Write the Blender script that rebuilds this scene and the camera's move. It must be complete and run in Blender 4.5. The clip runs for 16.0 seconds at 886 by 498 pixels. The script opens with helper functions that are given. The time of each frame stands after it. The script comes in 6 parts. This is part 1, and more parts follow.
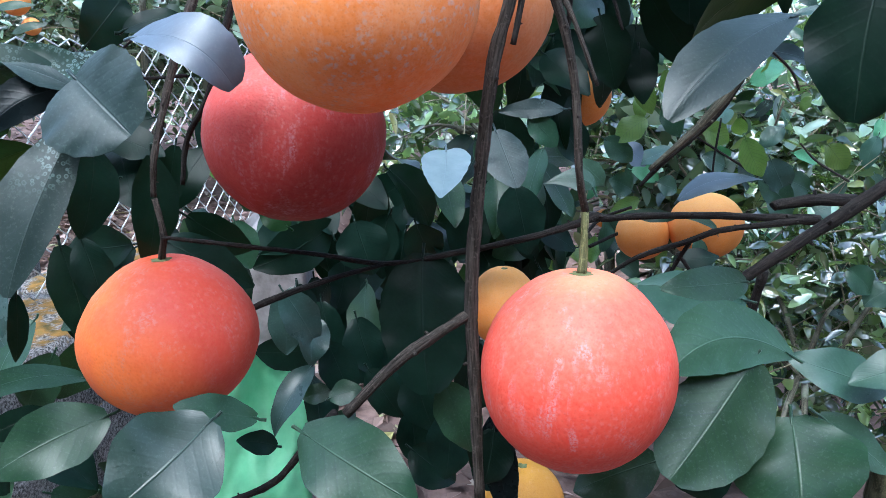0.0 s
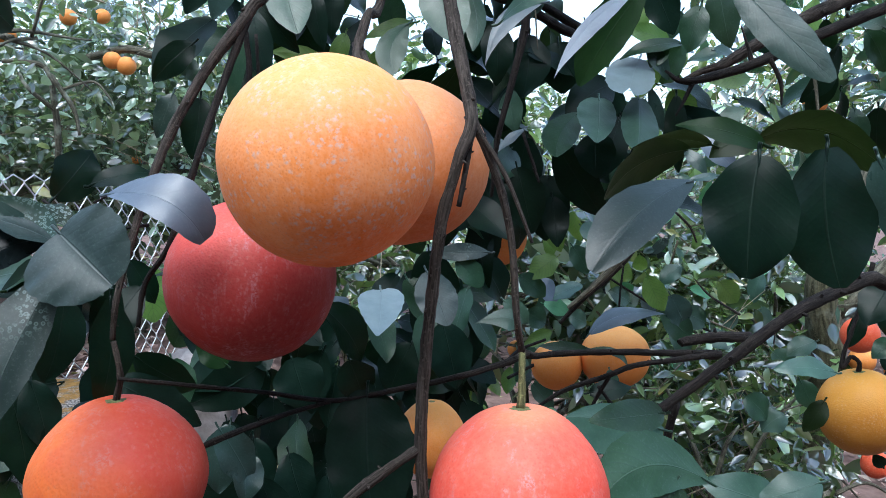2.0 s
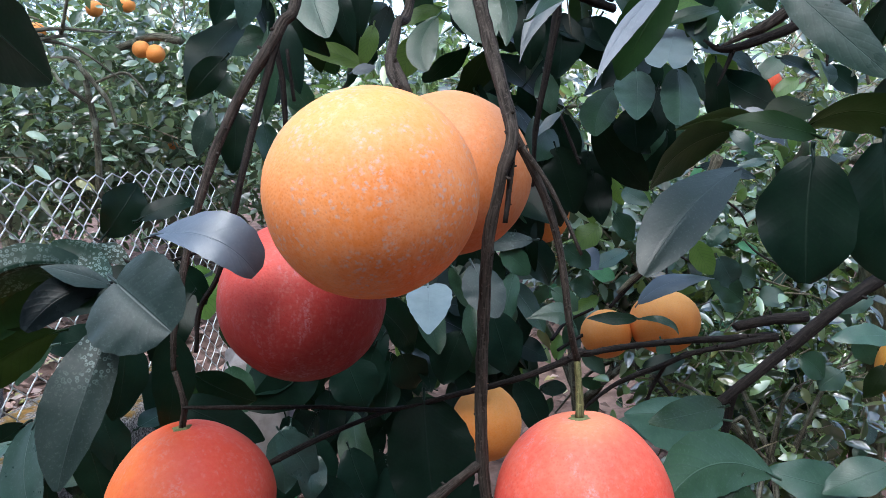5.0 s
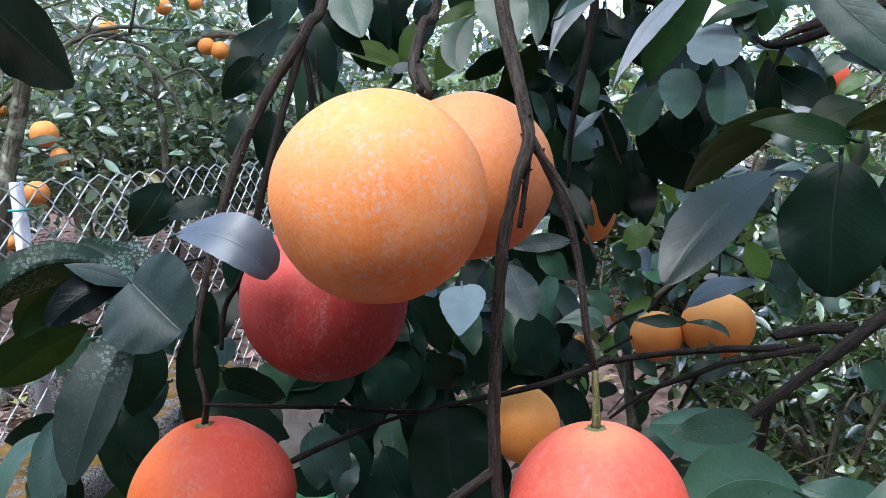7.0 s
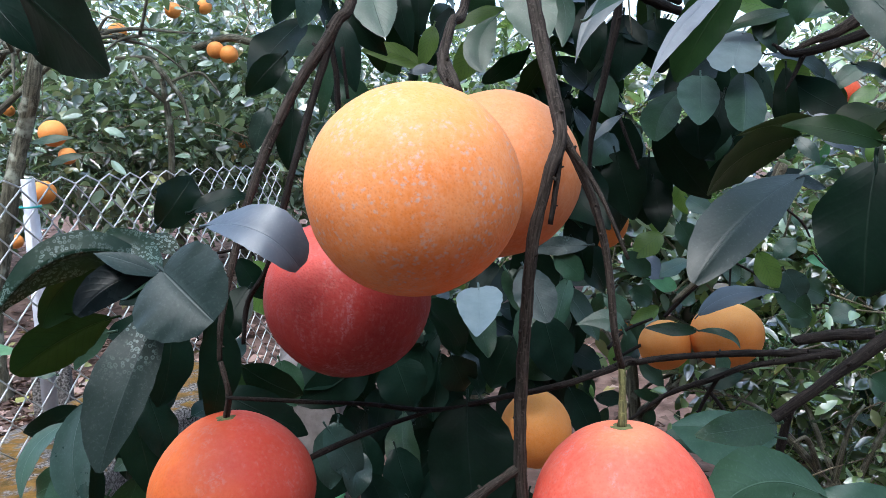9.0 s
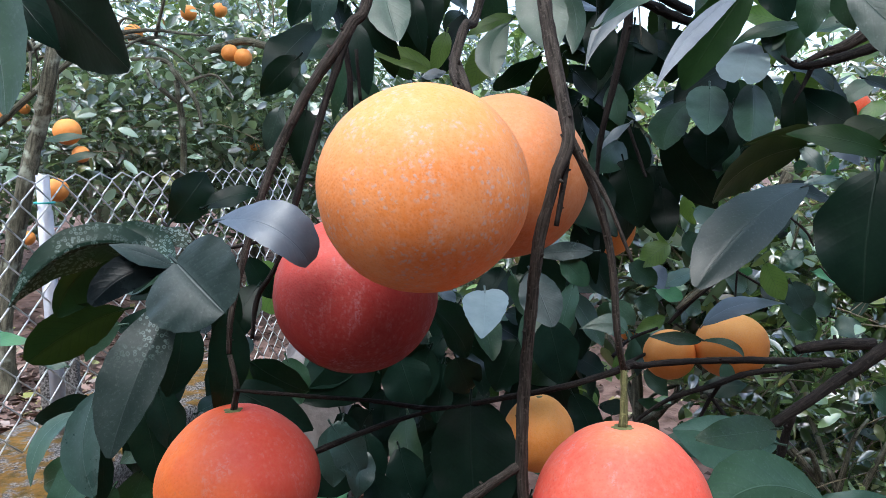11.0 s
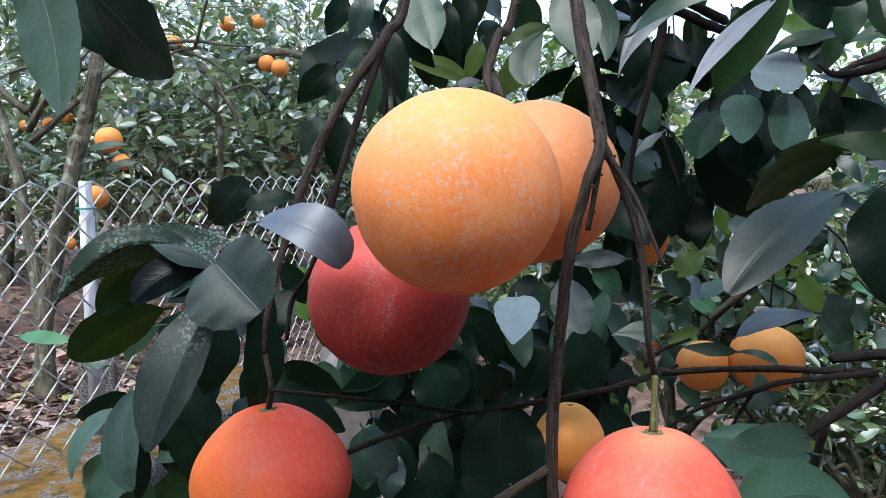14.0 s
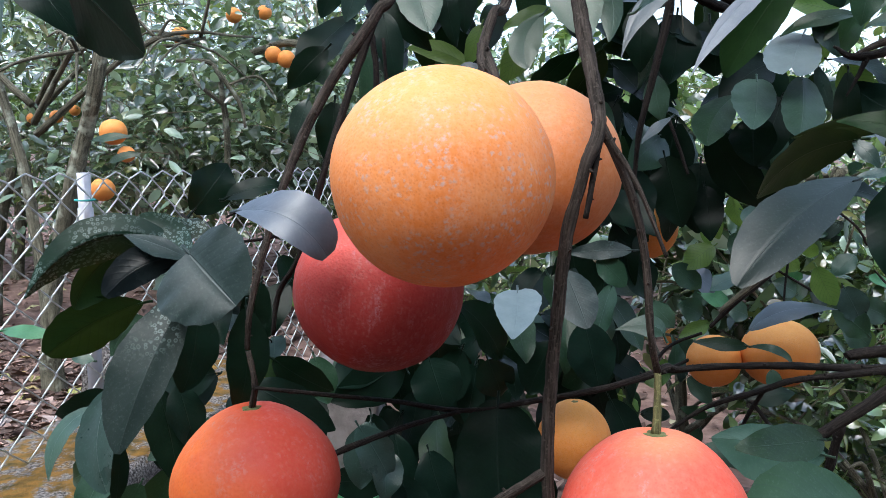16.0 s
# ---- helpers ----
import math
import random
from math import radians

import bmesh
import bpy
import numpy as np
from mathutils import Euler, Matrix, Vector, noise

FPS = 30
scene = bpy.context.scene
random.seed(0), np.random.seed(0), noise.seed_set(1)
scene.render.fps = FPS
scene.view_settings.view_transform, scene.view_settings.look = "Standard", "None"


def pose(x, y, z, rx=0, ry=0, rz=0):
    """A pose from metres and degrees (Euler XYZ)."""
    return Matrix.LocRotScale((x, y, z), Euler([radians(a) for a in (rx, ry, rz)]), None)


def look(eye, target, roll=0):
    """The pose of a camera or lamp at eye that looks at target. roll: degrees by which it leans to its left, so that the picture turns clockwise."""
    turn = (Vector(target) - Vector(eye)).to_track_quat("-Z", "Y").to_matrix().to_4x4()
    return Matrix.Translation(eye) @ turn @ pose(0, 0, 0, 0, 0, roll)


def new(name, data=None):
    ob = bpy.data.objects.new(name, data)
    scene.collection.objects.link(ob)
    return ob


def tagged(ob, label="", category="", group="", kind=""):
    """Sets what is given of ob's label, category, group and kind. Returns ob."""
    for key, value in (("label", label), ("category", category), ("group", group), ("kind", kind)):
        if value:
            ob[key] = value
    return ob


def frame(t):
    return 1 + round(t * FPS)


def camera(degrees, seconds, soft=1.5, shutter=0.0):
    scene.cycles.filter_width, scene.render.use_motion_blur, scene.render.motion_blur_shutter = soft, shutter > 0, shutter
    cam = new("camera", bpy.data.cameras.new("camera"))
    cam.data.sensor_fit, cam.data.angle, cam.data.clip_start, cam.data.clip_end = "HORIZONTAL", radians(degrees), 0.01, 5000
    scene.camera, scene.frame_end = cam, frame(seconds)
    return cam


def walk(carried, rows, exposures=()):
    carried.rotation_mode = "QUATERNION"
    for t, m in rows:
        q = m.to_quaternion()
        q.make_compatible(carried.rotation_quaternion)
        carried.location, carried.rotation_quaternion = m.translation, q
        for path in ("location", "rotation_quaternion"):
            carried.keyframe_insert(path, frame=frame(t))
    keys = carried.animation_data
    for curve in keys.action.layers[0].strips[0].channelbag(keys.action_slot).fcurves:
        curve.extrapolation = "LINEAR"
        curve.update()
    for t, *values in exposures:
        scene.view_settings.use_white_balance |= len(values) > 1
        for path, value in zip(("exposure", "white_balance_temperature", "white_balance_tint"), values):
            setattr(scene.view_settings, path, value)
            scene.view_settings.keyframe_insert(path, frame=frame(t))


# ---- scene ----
cam = camera(58.01, 16.0, 0.7)
ROWS = [
    (0, 0.0201, 0.0388, 0.9568, -1.94, -15.06, -0.67),
    (0.5, -0.0129, 0.0159, 0.9642, -0.87, -13.42, -2.30),
    (1, -0.0144, 0.0051, 0.9616, -1.25, -11.38, -2.71),
    (1.5, -0.0112, -0.0008, 0.9711, -4.07, -8.85, -1.77),
    (2, -0.0094, -0.0037, 0.9740, -8.54, -5.74, -1.73),
    (2.5, -0.0185, -0.0072, 0.9760, -9.87, -4.19, -0.92),
    (3, -0.0176, -0.0075, 0.9753, -9.76, -3.90, -1.07),
    (3.5, -0.0223, -0.0043, 0.9773, -8.40, -5.67, -0.69),
    (5.8, -0.0079, 0.0044, 1.0222, -5.78, -9.26, 3.42),
    (6, -0.0062, 0.0027, 1.0199, -4.93, -9.26, 2.96),
    (6.5, 0.0073, -0.0003, 1.0177, -2.94, -9.08, 2.45),
    (7, 0.0175, 0.0084, 1.0151, -1.49, -9.19, 2.43),
    (7.5, 0.0251, 0.0146, 1.0085, -0.73, -9.44, 2.27),
    (8, 0.0233, 0.0145, 1.0095, -0.59, -9.30, 2.33),
    (8.5, 0.0141, 0.0130, 1.0080, -0.97, -8.80, 1.83),
    (9, -0.0009, 0.0068, 1.0072, -1.40, -8.47, 1.38),
    (11.5, -0.0009, -0.0031, 1.0007, -0.41, -7.76, -0.06),
    (12, -0.0005, -0.0009, 0.9986, -0.16, -7.61, -0.00),
    (12.5, 0.0000, 0.0000, 1.0000, 0.00, -7.50, -0.00),
    (13, 0.0006, -0.0015, 0.9995, 0.30, -7.32, -0.14),
    (13.5, -0.0009, -0.0071, 0.9997, 1.08, -7.22, -0.08),
    (14, -0.0011, -0.0104, 0.9994, 1.70, -7.11, -0.13),
    (14.5, -0.0018, -0.0090, 0.9982, 1.97, -7.11, -0.12),
    (15, 0.0020, 0.0008, 0.9960, 1.97, -7.23, 0.13),
    (15.5, 0.0060, 0.0137, 0.9947, 2.00, -7.44, 0.09),
    (16, 0.0119, 0.0191, 0.9938, 2.59, -7.59, 0.06),
]
EXPOSURES = [(0, 2.36, 5200, 2), (1, 2.2, 5250, 2), (1.5, 2.04, 5300, 2), (2, 1.86, 5450, 3), (2.6, 1.8, 5650, 5), (9, 1.78, 5700, 5), (11.5, 1.73, 5820, 5), (16, 1.73, 5880, 5)]
walk(cam, [(t, pose(x, y, z, 90 + pitch, roll, yaw)) for t, x, y, z, yaw, pitch, roll in ROWS], EXPOSURES)

# ---- light ----
world = bpy.data.worlds.new("overcast_sky")
scene.world = world
world.use_nodes = True
wn, wl = world.node_tree.nodes, world.node_tree.links
wn.clear()
sky = wn.new("ShaderNodeTexSky")
sky.sky_type = "NISHITA"
sky.sun_disc = False
sky.sun_elevation = radians(58)
sky.sun_rotation = radians(200)
sky.air_density, sky.dust_density, sky.ozone_density = 1.0, 4.0, 1.0
grey = wn.new("ShaderNodeHueSaturation")
grey.inputs["Saturation"].default_value = 0.75
bg = wn.new("ShaderNodeBackground")
bg.inputs["Strength"].default_value = 0.15
wo = wn.new("ShaderNodeOutputWorld")
wl.new(sky.outputs[0], grey.inputs["Color"])
wl.new(grey.outputs[0], bg.inputs["Color"])
wl.new(bg.outputs[0], wo.inputs["Surface"])
sun = new("sun", bpy.data.lights.new("sun", "SUN"))
sun.data.energy, sun.data.angle, sun.data.color = 0.5, radians(60), (1.0, 0.985, 0.96)
sun.matrix_world = look((0, 0, 0), (0.12, 0.42, -1.25))


# ---- materials ----
def shader(name):
    m = bpy.data.materials.new(name)
    m.use_nodes = True
    nt = m.node_tree
    return m, nt.nodes, nt.links, nt.nodes["Principled BSDF"], nt.nodes["Material Output"]


def ramp(nodes, stops, interp="LINEAR"):
    r = nodes.new("ShaderNodeValToRGB")
    r.color_ramp.interpolation = interp
    while len(r.color_ramp.elements) < len(stops):
        r.color_ramp.elements.new(0.5)
    for e, (p, c) in zip(r.color_ramp.elements, stops):
        e.position, e.color = p, (*c, 1) if len(c) == 3 else c
    return r


def grey_ramp(nodes, a, b, lo=0.0, hi=1.0):
    return ramp(nodes, [(a, (lo,) * 3), (b, (hi,) * 3)])


def math_node(nodes, links, op, a, b=None, c=None):
    n = nodes.new("ShaderNodeMath")
    n.operation = op
    for i, v in enumerate((a, b, c)):
        if v is None:
            continue
        if isinstance(v, (int, float)):
            n.inputs[i].default_value = v
        else:
            links.new(v, n.inputs[i])
    return n.outputs[0]


def noise_node(nodes, links, coord, scale, detail=4, rough=0.55, dist=0.0):
    n = nodes.new("ShaderNodeTexNoise")
    n.inputs["Scale"].default_value = scale
    n.inputs["Detail"].default_value = detail
    n.inputs["Roughness"].default_value = rough
    n.inputs["Distortion"].default_value = dist
    links.new(coord, n.inputs["Vector"])
    return n


def mix_colour(nodes, links, fac, a, b, blend="MIX"):
    n = nodes.new("ShaderNodeMix")
    n.data_type, n.blend_type = "RGBA", blend
    for s, v in ((n.inputs[0], fac), (n.inputs[6], a), (n.inputs[7], b)):
        if isinstance(v, (int, float)):
            s.default_value = v
        elif isinstance(v, tuple):
            s.default_value = (*v, 1)
        else:
            links.new(v, s)
    return n.outputs[2]


def bump_node(nodes, links, height, strength, distance, after=None):
    b = nodes.new("ShaderNodeBump")
    b.inputs["Strength"].default_value = strength
    b.inputs["Distance"].default_value = distance
    links.new(height, b.inputs["Height"])
    if after is not None:
        links.new(after, b.inputs["Normal"])
    return b.outputs[0]


def leaf_material(name, dark, light, rib, rough=0.38, thin=0.2, glow=(0.16, 0.32, 0.03), spots=0.0, spec=0.4):
    """Waxy citrus leaf: a pale midrib and fine side veins along its own length, mottling and a dusty bloom."""
    m, n, l, p, out = shader(name)
    uv = n.new("ShaderNodeUVMap")
    tc = n.new("ShaderNodeTexCoord")
    sep = n.new("ShaderNodeSeparateXYZ")
    l.new(uv.outputs[0], sep.inputs[0])
    across = math_node(n, l, "ABSOLUTE", math_node(n, l, "SUBTRACT", sep.outputs[1], 0.5))
    info = n.new("ShaderNodeObjectInfo")
    isle = n.new("ShaderNodeNewGeometry")
    luck = math_node(n, l, "FRACT", math_node(n, l, "ADD", info.outputs["Random"], isle.outputs["Random Per Island"]))
    mott = noise_node(n, l, tc.outputs["Object"], 55, 5, 0.6)
    base = mix_colour(n, l, grey_ramp(n, 0.3, 0.75).outputs[0], dark, light)
    l.new(mott.outputs[0], n[base.node.inputs[0].links[0].from_node.name].inputs[0])
    vary = n.new("ShaderNodeHueSaturation")
    l.new(base, vary.inputs["Color"])
    l.new(math_node(n, l, "MULTIPLY_ADD", luck, 0.7, 0.65), vary.inputs["Value"])
    l.new(math_node(n, l, "MULTIPLY_ADD", luck, 0.05, 0.475), vary.inputs["Hue"])
    ribf = grey_ramp(n, 0.003, 0.015, 1.0, 0.0)
    l.new(across, ribf.inputs[0])
    wave = math_node(n, l, "SINE", math_node(n, l, "MULTIPLY", math_node(n, l, "SUBTRACT", sep.outputs[0], math_node(n, l, "MULTIPLY", across, 0.55)), 62))
    vein = grey_ramp(n, 0.86, 1.0)
    l.new(wave, vein.inputs[0])
    veinf = math_node(n, l, "MULTIPLY", vein.outputs[0], 0.06)
    col = mix_colour(n, l, veinf, vary.outputs[0], rib)
    col = mix_colour(n, l, math_node(n, l, "MULTIPLY", ribf.outputs[0], 0.24), col, rib)
    dust = noise_node(n, l, tc.outputs["Object"], 520, 4, 0.75)
    dustf = grey_ramp(n, 0.54, 0.72)
    l.new(dust.outputs[0], dustf.inputs[0])
    col = mix_colour(n, l, math_node(n, l, "MULTIPLY", dustf.outputs[0], 0.11 if light[1] > 0.03 else 0.015), col, (0.25, 0.3, 0.28))
    if spots:
        vor = n.new("ShaderNodeTexVoronoi")
        vor.inputs["Scale"].default_value = 400
        l.new(tc.outputs["Object"], vor.inputs["Vector"])
        ring = ramp(n, [(0.0, (0.15,) * 3), (0.22, (0.3,) * 3), (0.3, (1, 1, 1)), (0.42, (0.8,) * 3), (0.5, (0, 0, 0))])
        l.new(vor.outputs["Distance"], ring.inputs[0])
        patch = noise_node(n, l, tc.outputs["Object"], 38, 2)
        pf = grey_ramp(n, 0.5 - 0.12 * spots, 0.58 - 0.05 * spots)
        l.new(patch.outputs[0], pf.inputs[0])
        near = grey_ramp(n, 0.22, 0.42, 1.0, 1.0 if spots > 0.5 else 0.0)
        l.new(sep.outputs[0], near.inputs[0])
        where = math_node(n, l, "MULTIPLY", pf.outputs[0], near.outputs[0])
        col = mix_colour(n, l, math_node(n, l, "MULTIPLY", math_node(n, l, "MULTIPLY", ring.outputs[0], where), 0.34), col, (0.30, 0.40, 0.38))
    l.new(col, p.inputs["Base Color"])
    rr = math_node(n, l, "MULTIPLY_ADD", mott.outputs[0], 0.2, rough - 0.1)
    l.new(rr, p.inputs["Roughness"])
    p.inputs["Specular IOR Level"].default_value = spec
    quilt = math_node(n, l, "POWER", math_node(n, l, "MULTIPLY_ADD", wave, 0.5, 0.5), 6.0)
    h = math_node(n, l, "ADD", math_node(n, l, "MULTIPLY", quilt, -0.12), math_node(n, l, "MULTIPLY", ribf.outputs[0], -1.2))
    b1 = bump_node(n, l, h, 0.4, 0.0006)
    net = n.new("ShaderNodeTexVoronoi")
    net.inputs["Scale"].default_value = 420
    l.new(tc.outputs["Object"], net.inputs["Vector"])
    crease = noise_node(n, l, tc.outputs["Object"], 45, 3, 0.5, 0.4)
    b2 = bump_node(n, l, math_node(n, l, "ADD", crease.outputs[0], math_node(n, l, "MULTIPLY", net.outputs["Distance"], 0.12)), 0.22, 0.0014, b1)
    l.new(b2, p.inputs["Normal"])
    tr = n.new("ShaderNodeBsdfTranslucent")
    l.new(mix_colour(n, l, math_node(n, l, "MAXIMUM", math_node(n, l, "MULTIPLY", vein.outputs[0], 0.7), ribf.outputs[0]), glow, tuple(0.3 * c for c in glow)), tr.inputs["Color"])
    mx = n.new("ShaderNodeMixShader")
    mx.inputs[0].default_value = thin
    l.new(p.outputs[0], mx.inputs[1])
    l.new(tr.outputs[0], mx.inputs[2])
    l.new(mx.outputs[0], out.inputs["Surface"])
    return m


LEAF = {
    # dark: base far below leaf green, so it holds the inner shade too
    "dark": leaf_material("leaf_shaded_dark_green", (0.0025, 0.0075, 0.0055), (0.006, 0.017, 0.011), (0.03, 0.05, 0.035), 0.33, 0.05, (0.04, 0.12, 0.02), spec=0.11),
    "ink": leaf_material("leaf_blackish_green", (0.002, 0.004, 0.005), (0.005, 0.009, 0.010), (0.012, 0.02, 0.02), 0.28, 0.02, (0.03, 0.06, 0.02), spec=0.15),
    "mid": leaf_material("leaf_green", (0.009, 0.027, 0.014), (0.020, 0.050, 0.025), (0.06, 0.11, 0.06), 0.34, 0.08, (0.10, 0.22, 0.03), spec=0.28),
    "fern": leaf_material("leaf_soft_green", (0.025, 0.064, 0.041), (0.045, 0.098, 0.064), (0.12, 0.20, 0.13), 0.34, 0.10, (0.12, 0.28, 0.06), spec=0.3),
    "pale": leaf_material("leaf_grey_green", (0.022, 0.052, 0.036), (0.042, 0.084, 0.058), (0.12, 0.18, 0.13), 0.32, 0.08, (0.12, 0.24, 0.06), spec=0.34),
    "blue": leaf_material("leaf_blue_green", (0.012, 0.028, 0.023), (0.025, 0.050, 0.042), (0.07, 0.11, 0.09), 0.30, 0.05, (0.06, 0.14, 0.04), spec=0.34),
    "sheen": leaf_material("leaf_polished_blue_green", (0.008, 0.019, 0.019), (0.016, 0.032, 0.031), (0.04, 0.06, 0.06), 0.40, 0.04, (0.06, 0.14, 0.04), spec=0.34),
    # next two: reflected sky is partly put into the pale blue base colour
    "gloss": leaf_material("leaf_sky_sheen_blue_green", (0.034, 0.052, 0.068), (0.060, 0.084, 0.108), (0.09, 0.13, 0.16), 0.46, 0.03, (0.06, 0.14, 0.04), spec=0.8),
    "sky_sheen": leaf_material("leaf_sky_sheen_grey_blue", (0.085, 0.125, 0.135), (0.14, 0.19, 0.20), (0.20, 0.27, 0.28), 0.34, 0.05, (0.08, 0.18, 0.06), spec=0.9),
    # lime: yellow base holds part of the backlight, translucency the rest
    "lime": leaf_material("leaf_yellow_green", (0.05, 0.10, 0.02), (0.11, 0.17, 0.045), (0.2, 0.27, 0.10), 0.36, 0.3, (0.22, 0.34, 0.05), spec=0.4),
    "olive": leaf_material("leaf_olive_green", (0.005, 0.013, 0.004), (0.012, 0.026, 0.007), (0.035, 0.05, 0.02), 0.38, 0.12, (0.05, 0.085, 0.014), spec=0.1),
    "sap": leaf_material("leaf_sap_green", (0.004, 0.015, 0.004), (0.010, 0.028, 0.008), (0.03, 0.05, 0.018), 0.40, 0.1, (0.08, 0.14, 0.015), spec=0.1),
    "fresh": leaf_material("leaf_fresh_green", (0.05, 0.16, 0.075), (0.10, 0.26, 0.13), (0.2, 0.36, 0.22), 0.40, 0.25, (0.16, 0.4, 0.12), spec=0.35),
    "spot": leaf_material("leaf_spotted", (0.005, 0.014, 0.009), (0.012, 0.027, 0.017), (0.05, 0.08, 0.06), 0.33, 0.05, (0.05, 0.13, 0.02), 1.0, 0.14),
    "half": leaf_material("leaf_part_spotted", (0.013, 0.025, 0.025), (0.024, 0.042, 0.041), (0.07, 0.10, 0.09), 0.42, 0.05, (0.05, 0.13, 0.02), 0.1, 0.3),
    "slate": leaf_material("leaf_slate_green", (0.013, 0.025, 0.025), (0.024, 0.042, 0.041), (0.07, 0.10, 0.09), 0.42, 0.05, (0.05, 0.13, 0.02), spec=0.32),
}


def crown_material(name, dark, light, glow, thin=0.3, rough=0.26, spec=0.4, gloss=0.0):
    """Far foliage: colour and gloss differ from leaf to leaf."""
    m, n, l, p, out = shader(name)
    geo = n.new("ShaderNodeNewGeometry")
    # near-black stops stand in for shaded crown gaps, pale ones for sky glints
    pale = tuple(0.45 * c + 0.18 for c in light)
    r = ramp(n, [(0.0, tuple(0.15 * c for c in dark)), (0.42, tuple(0.3 * c for c in dark)), (0.56, dark), (0.68, tuple(0.9 * c for c in light)), (0.80, tuple(1.8 * c for c in light)), (0.89, pale), (0.95, (0.30, 0.34, 0.10)), (1.0, (0.24, 0.16, 0.06))])
    l.new(geo.outputs["Random Per Island"], r.inputs[0])
    tc = n.new("ShaderNodeTexCoord")
    mott = noise_node(n, l, tc.outputs["Object"], 40, 3)
    col = mix_colour(n, l, math_node(n, l, "MULTIPLY", mott.outputs[0], 0.5), r.outputs[0], dark)
    l.new(col, p.inputs["Base Color"])
    p.inputs["Roughness"].default_value = rough
    p.inputs["Specular IOR Level"].default_value = spec
    if gloss:
        p.inputs["Coat Weight"].default_value = gloss
        p.inputs["Coat Roughness"].default_value = 0.1
        p.inputs["Coat IOR"].default_value = 2.0
    tr = n.new("ShaderNodeBsdfTranslucent")
    tr.inputs["Color"].default_value = (*glow, 1)
    mx = n.new("ShaderNodeMixShader")
    mx.inputs[0].default_value = thin
    l.new(p.outputs[0], mx.inputs[1])
    l.new(tr.outputs[0], mx.inputs[2])
    l.new(mx.outputs[0], out.inputs["Surface"])
    return m


# copies of one foliage; how lit each stand is goes into its colours
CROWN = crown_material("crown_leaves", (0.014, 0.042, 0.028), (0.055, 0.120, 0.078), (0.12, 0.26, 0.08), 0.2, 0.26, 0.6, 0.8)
CROWN_OPEN_LIT = crown_material("crown_leaves_open_lit_green", (0.022, 0.052, 0.040), (0.29, 0.40, 0.29), (0.34, 0.48, 0.17), 0.22, 0.2, 0.8, 1.0)
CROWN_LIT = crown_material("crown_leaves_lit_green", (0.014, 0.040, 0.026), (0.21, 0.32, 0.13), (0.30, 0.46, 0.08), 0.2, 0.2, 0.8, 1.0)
CROWN_SHADED = crown_material("crown_leaves_shaded_green", (0.006, 0.018, 0.013), (0.014, 0.036, 0.022), (0.05, 0.12, 0.03), 0.12)


def bark_material(name, dark, light, lichen=0.0, scale=1.0):
    m, n, l, p, out = shader(name)
    tc = n.new("ShaderNodeTexCoord")
    uv = n.new("ShaderNodeUVMap")
    mp = n.new("ShaderNodeMapping")
    mp.inputs["Scale"].default_value = (16, 4 * scale, 1)
    l.new(uv.outputs[0], mp.inputs["Vector"])
    a = noise_node(n, l, mp.outputs[0], 1.0, 5, 0.65, 0.4)
    b = noise_node(n, l, tc.outputs["Object"], 60, 5, 0.6)
    r = ramp(n, [(0.38, dark), (0.56, light), (0.72, tuple(1.7 * c for c in light))])
    l.new(a.outputs[0], r.inputs[0])
    f = grey_ramp(n, 0.45, 0.7)
    l.new(b.outputs[0], f.inputs[0])
    col = mix_colour(n, l, math_node(n, l, "MULTIPLY", f.outputs[0], 0.5), r.outputs[0], tuple(0.6 * c for c in dark))
    if lichen:
        q = noise_node(n, l, tc.outputs["Object"], 22, 4, 0.6)
        qf = grey_ramp(n, 0.55, 0.68)
        l.new(q.outputs[0], qf.inputs[0])
        col = mix_colour(n, l, math_node(n, l, "MULTIPLY", qf.outputs[0], lichen), col, (0.30, 0.32, 0.26))
    fleck = noise_node(n, l, tc.outputs["Object"], 420, 3, 0.7)
    kf = grey_ramp(n, 0.56, 0.66)
    l.new(fleck.outputs[0], kf.inputs[0])
    col = mix_colour(n, l, math_node(n, l, "MULTIPLY", kf.outputs[0], 0.45), col, tuple(2.0 * c + 0.004 for c in light))
    l.new(col, p.inputs["Base Color"])
    p.inputs["Roughness"].default_value = 0.8
    p.inputs["Specular IOR Level"].default_value = 0.12
    h = math_node(n, l, "ADD", a.outputs[0], math_node(n, l, "MULTIPLY", b.outputs[0], 0.6))
    l.new(bump_node(n, l, h, 0.6, 0.002), p.inputs["Normal"])
    return m


BARK = bark_material("twig_bark", (0.014, 0.011, 0.009), (0.052, 0.043, 0.037))
BARK_DARK = bark_material("branch_bark_dark", (0.007, 0.006, 0.006), (0.022, 0.018, 0.016))
BARK_GREY = bark_material("trunk_bark", (0.038, 0.036, 0.026), (0.115, 0.108, 0.08), 0.8, 0.3)
BARK_MOSS = bark_material("mossy_trunk_bark", (0.022, 0.022, 0.012), (0.085, 0.080, 0.048), 0.35, 0.3)
STEM_GREEN = bark_material("green_stem", (0.06, 0.058, 0.025), (0.14, 0.135, 0.06))


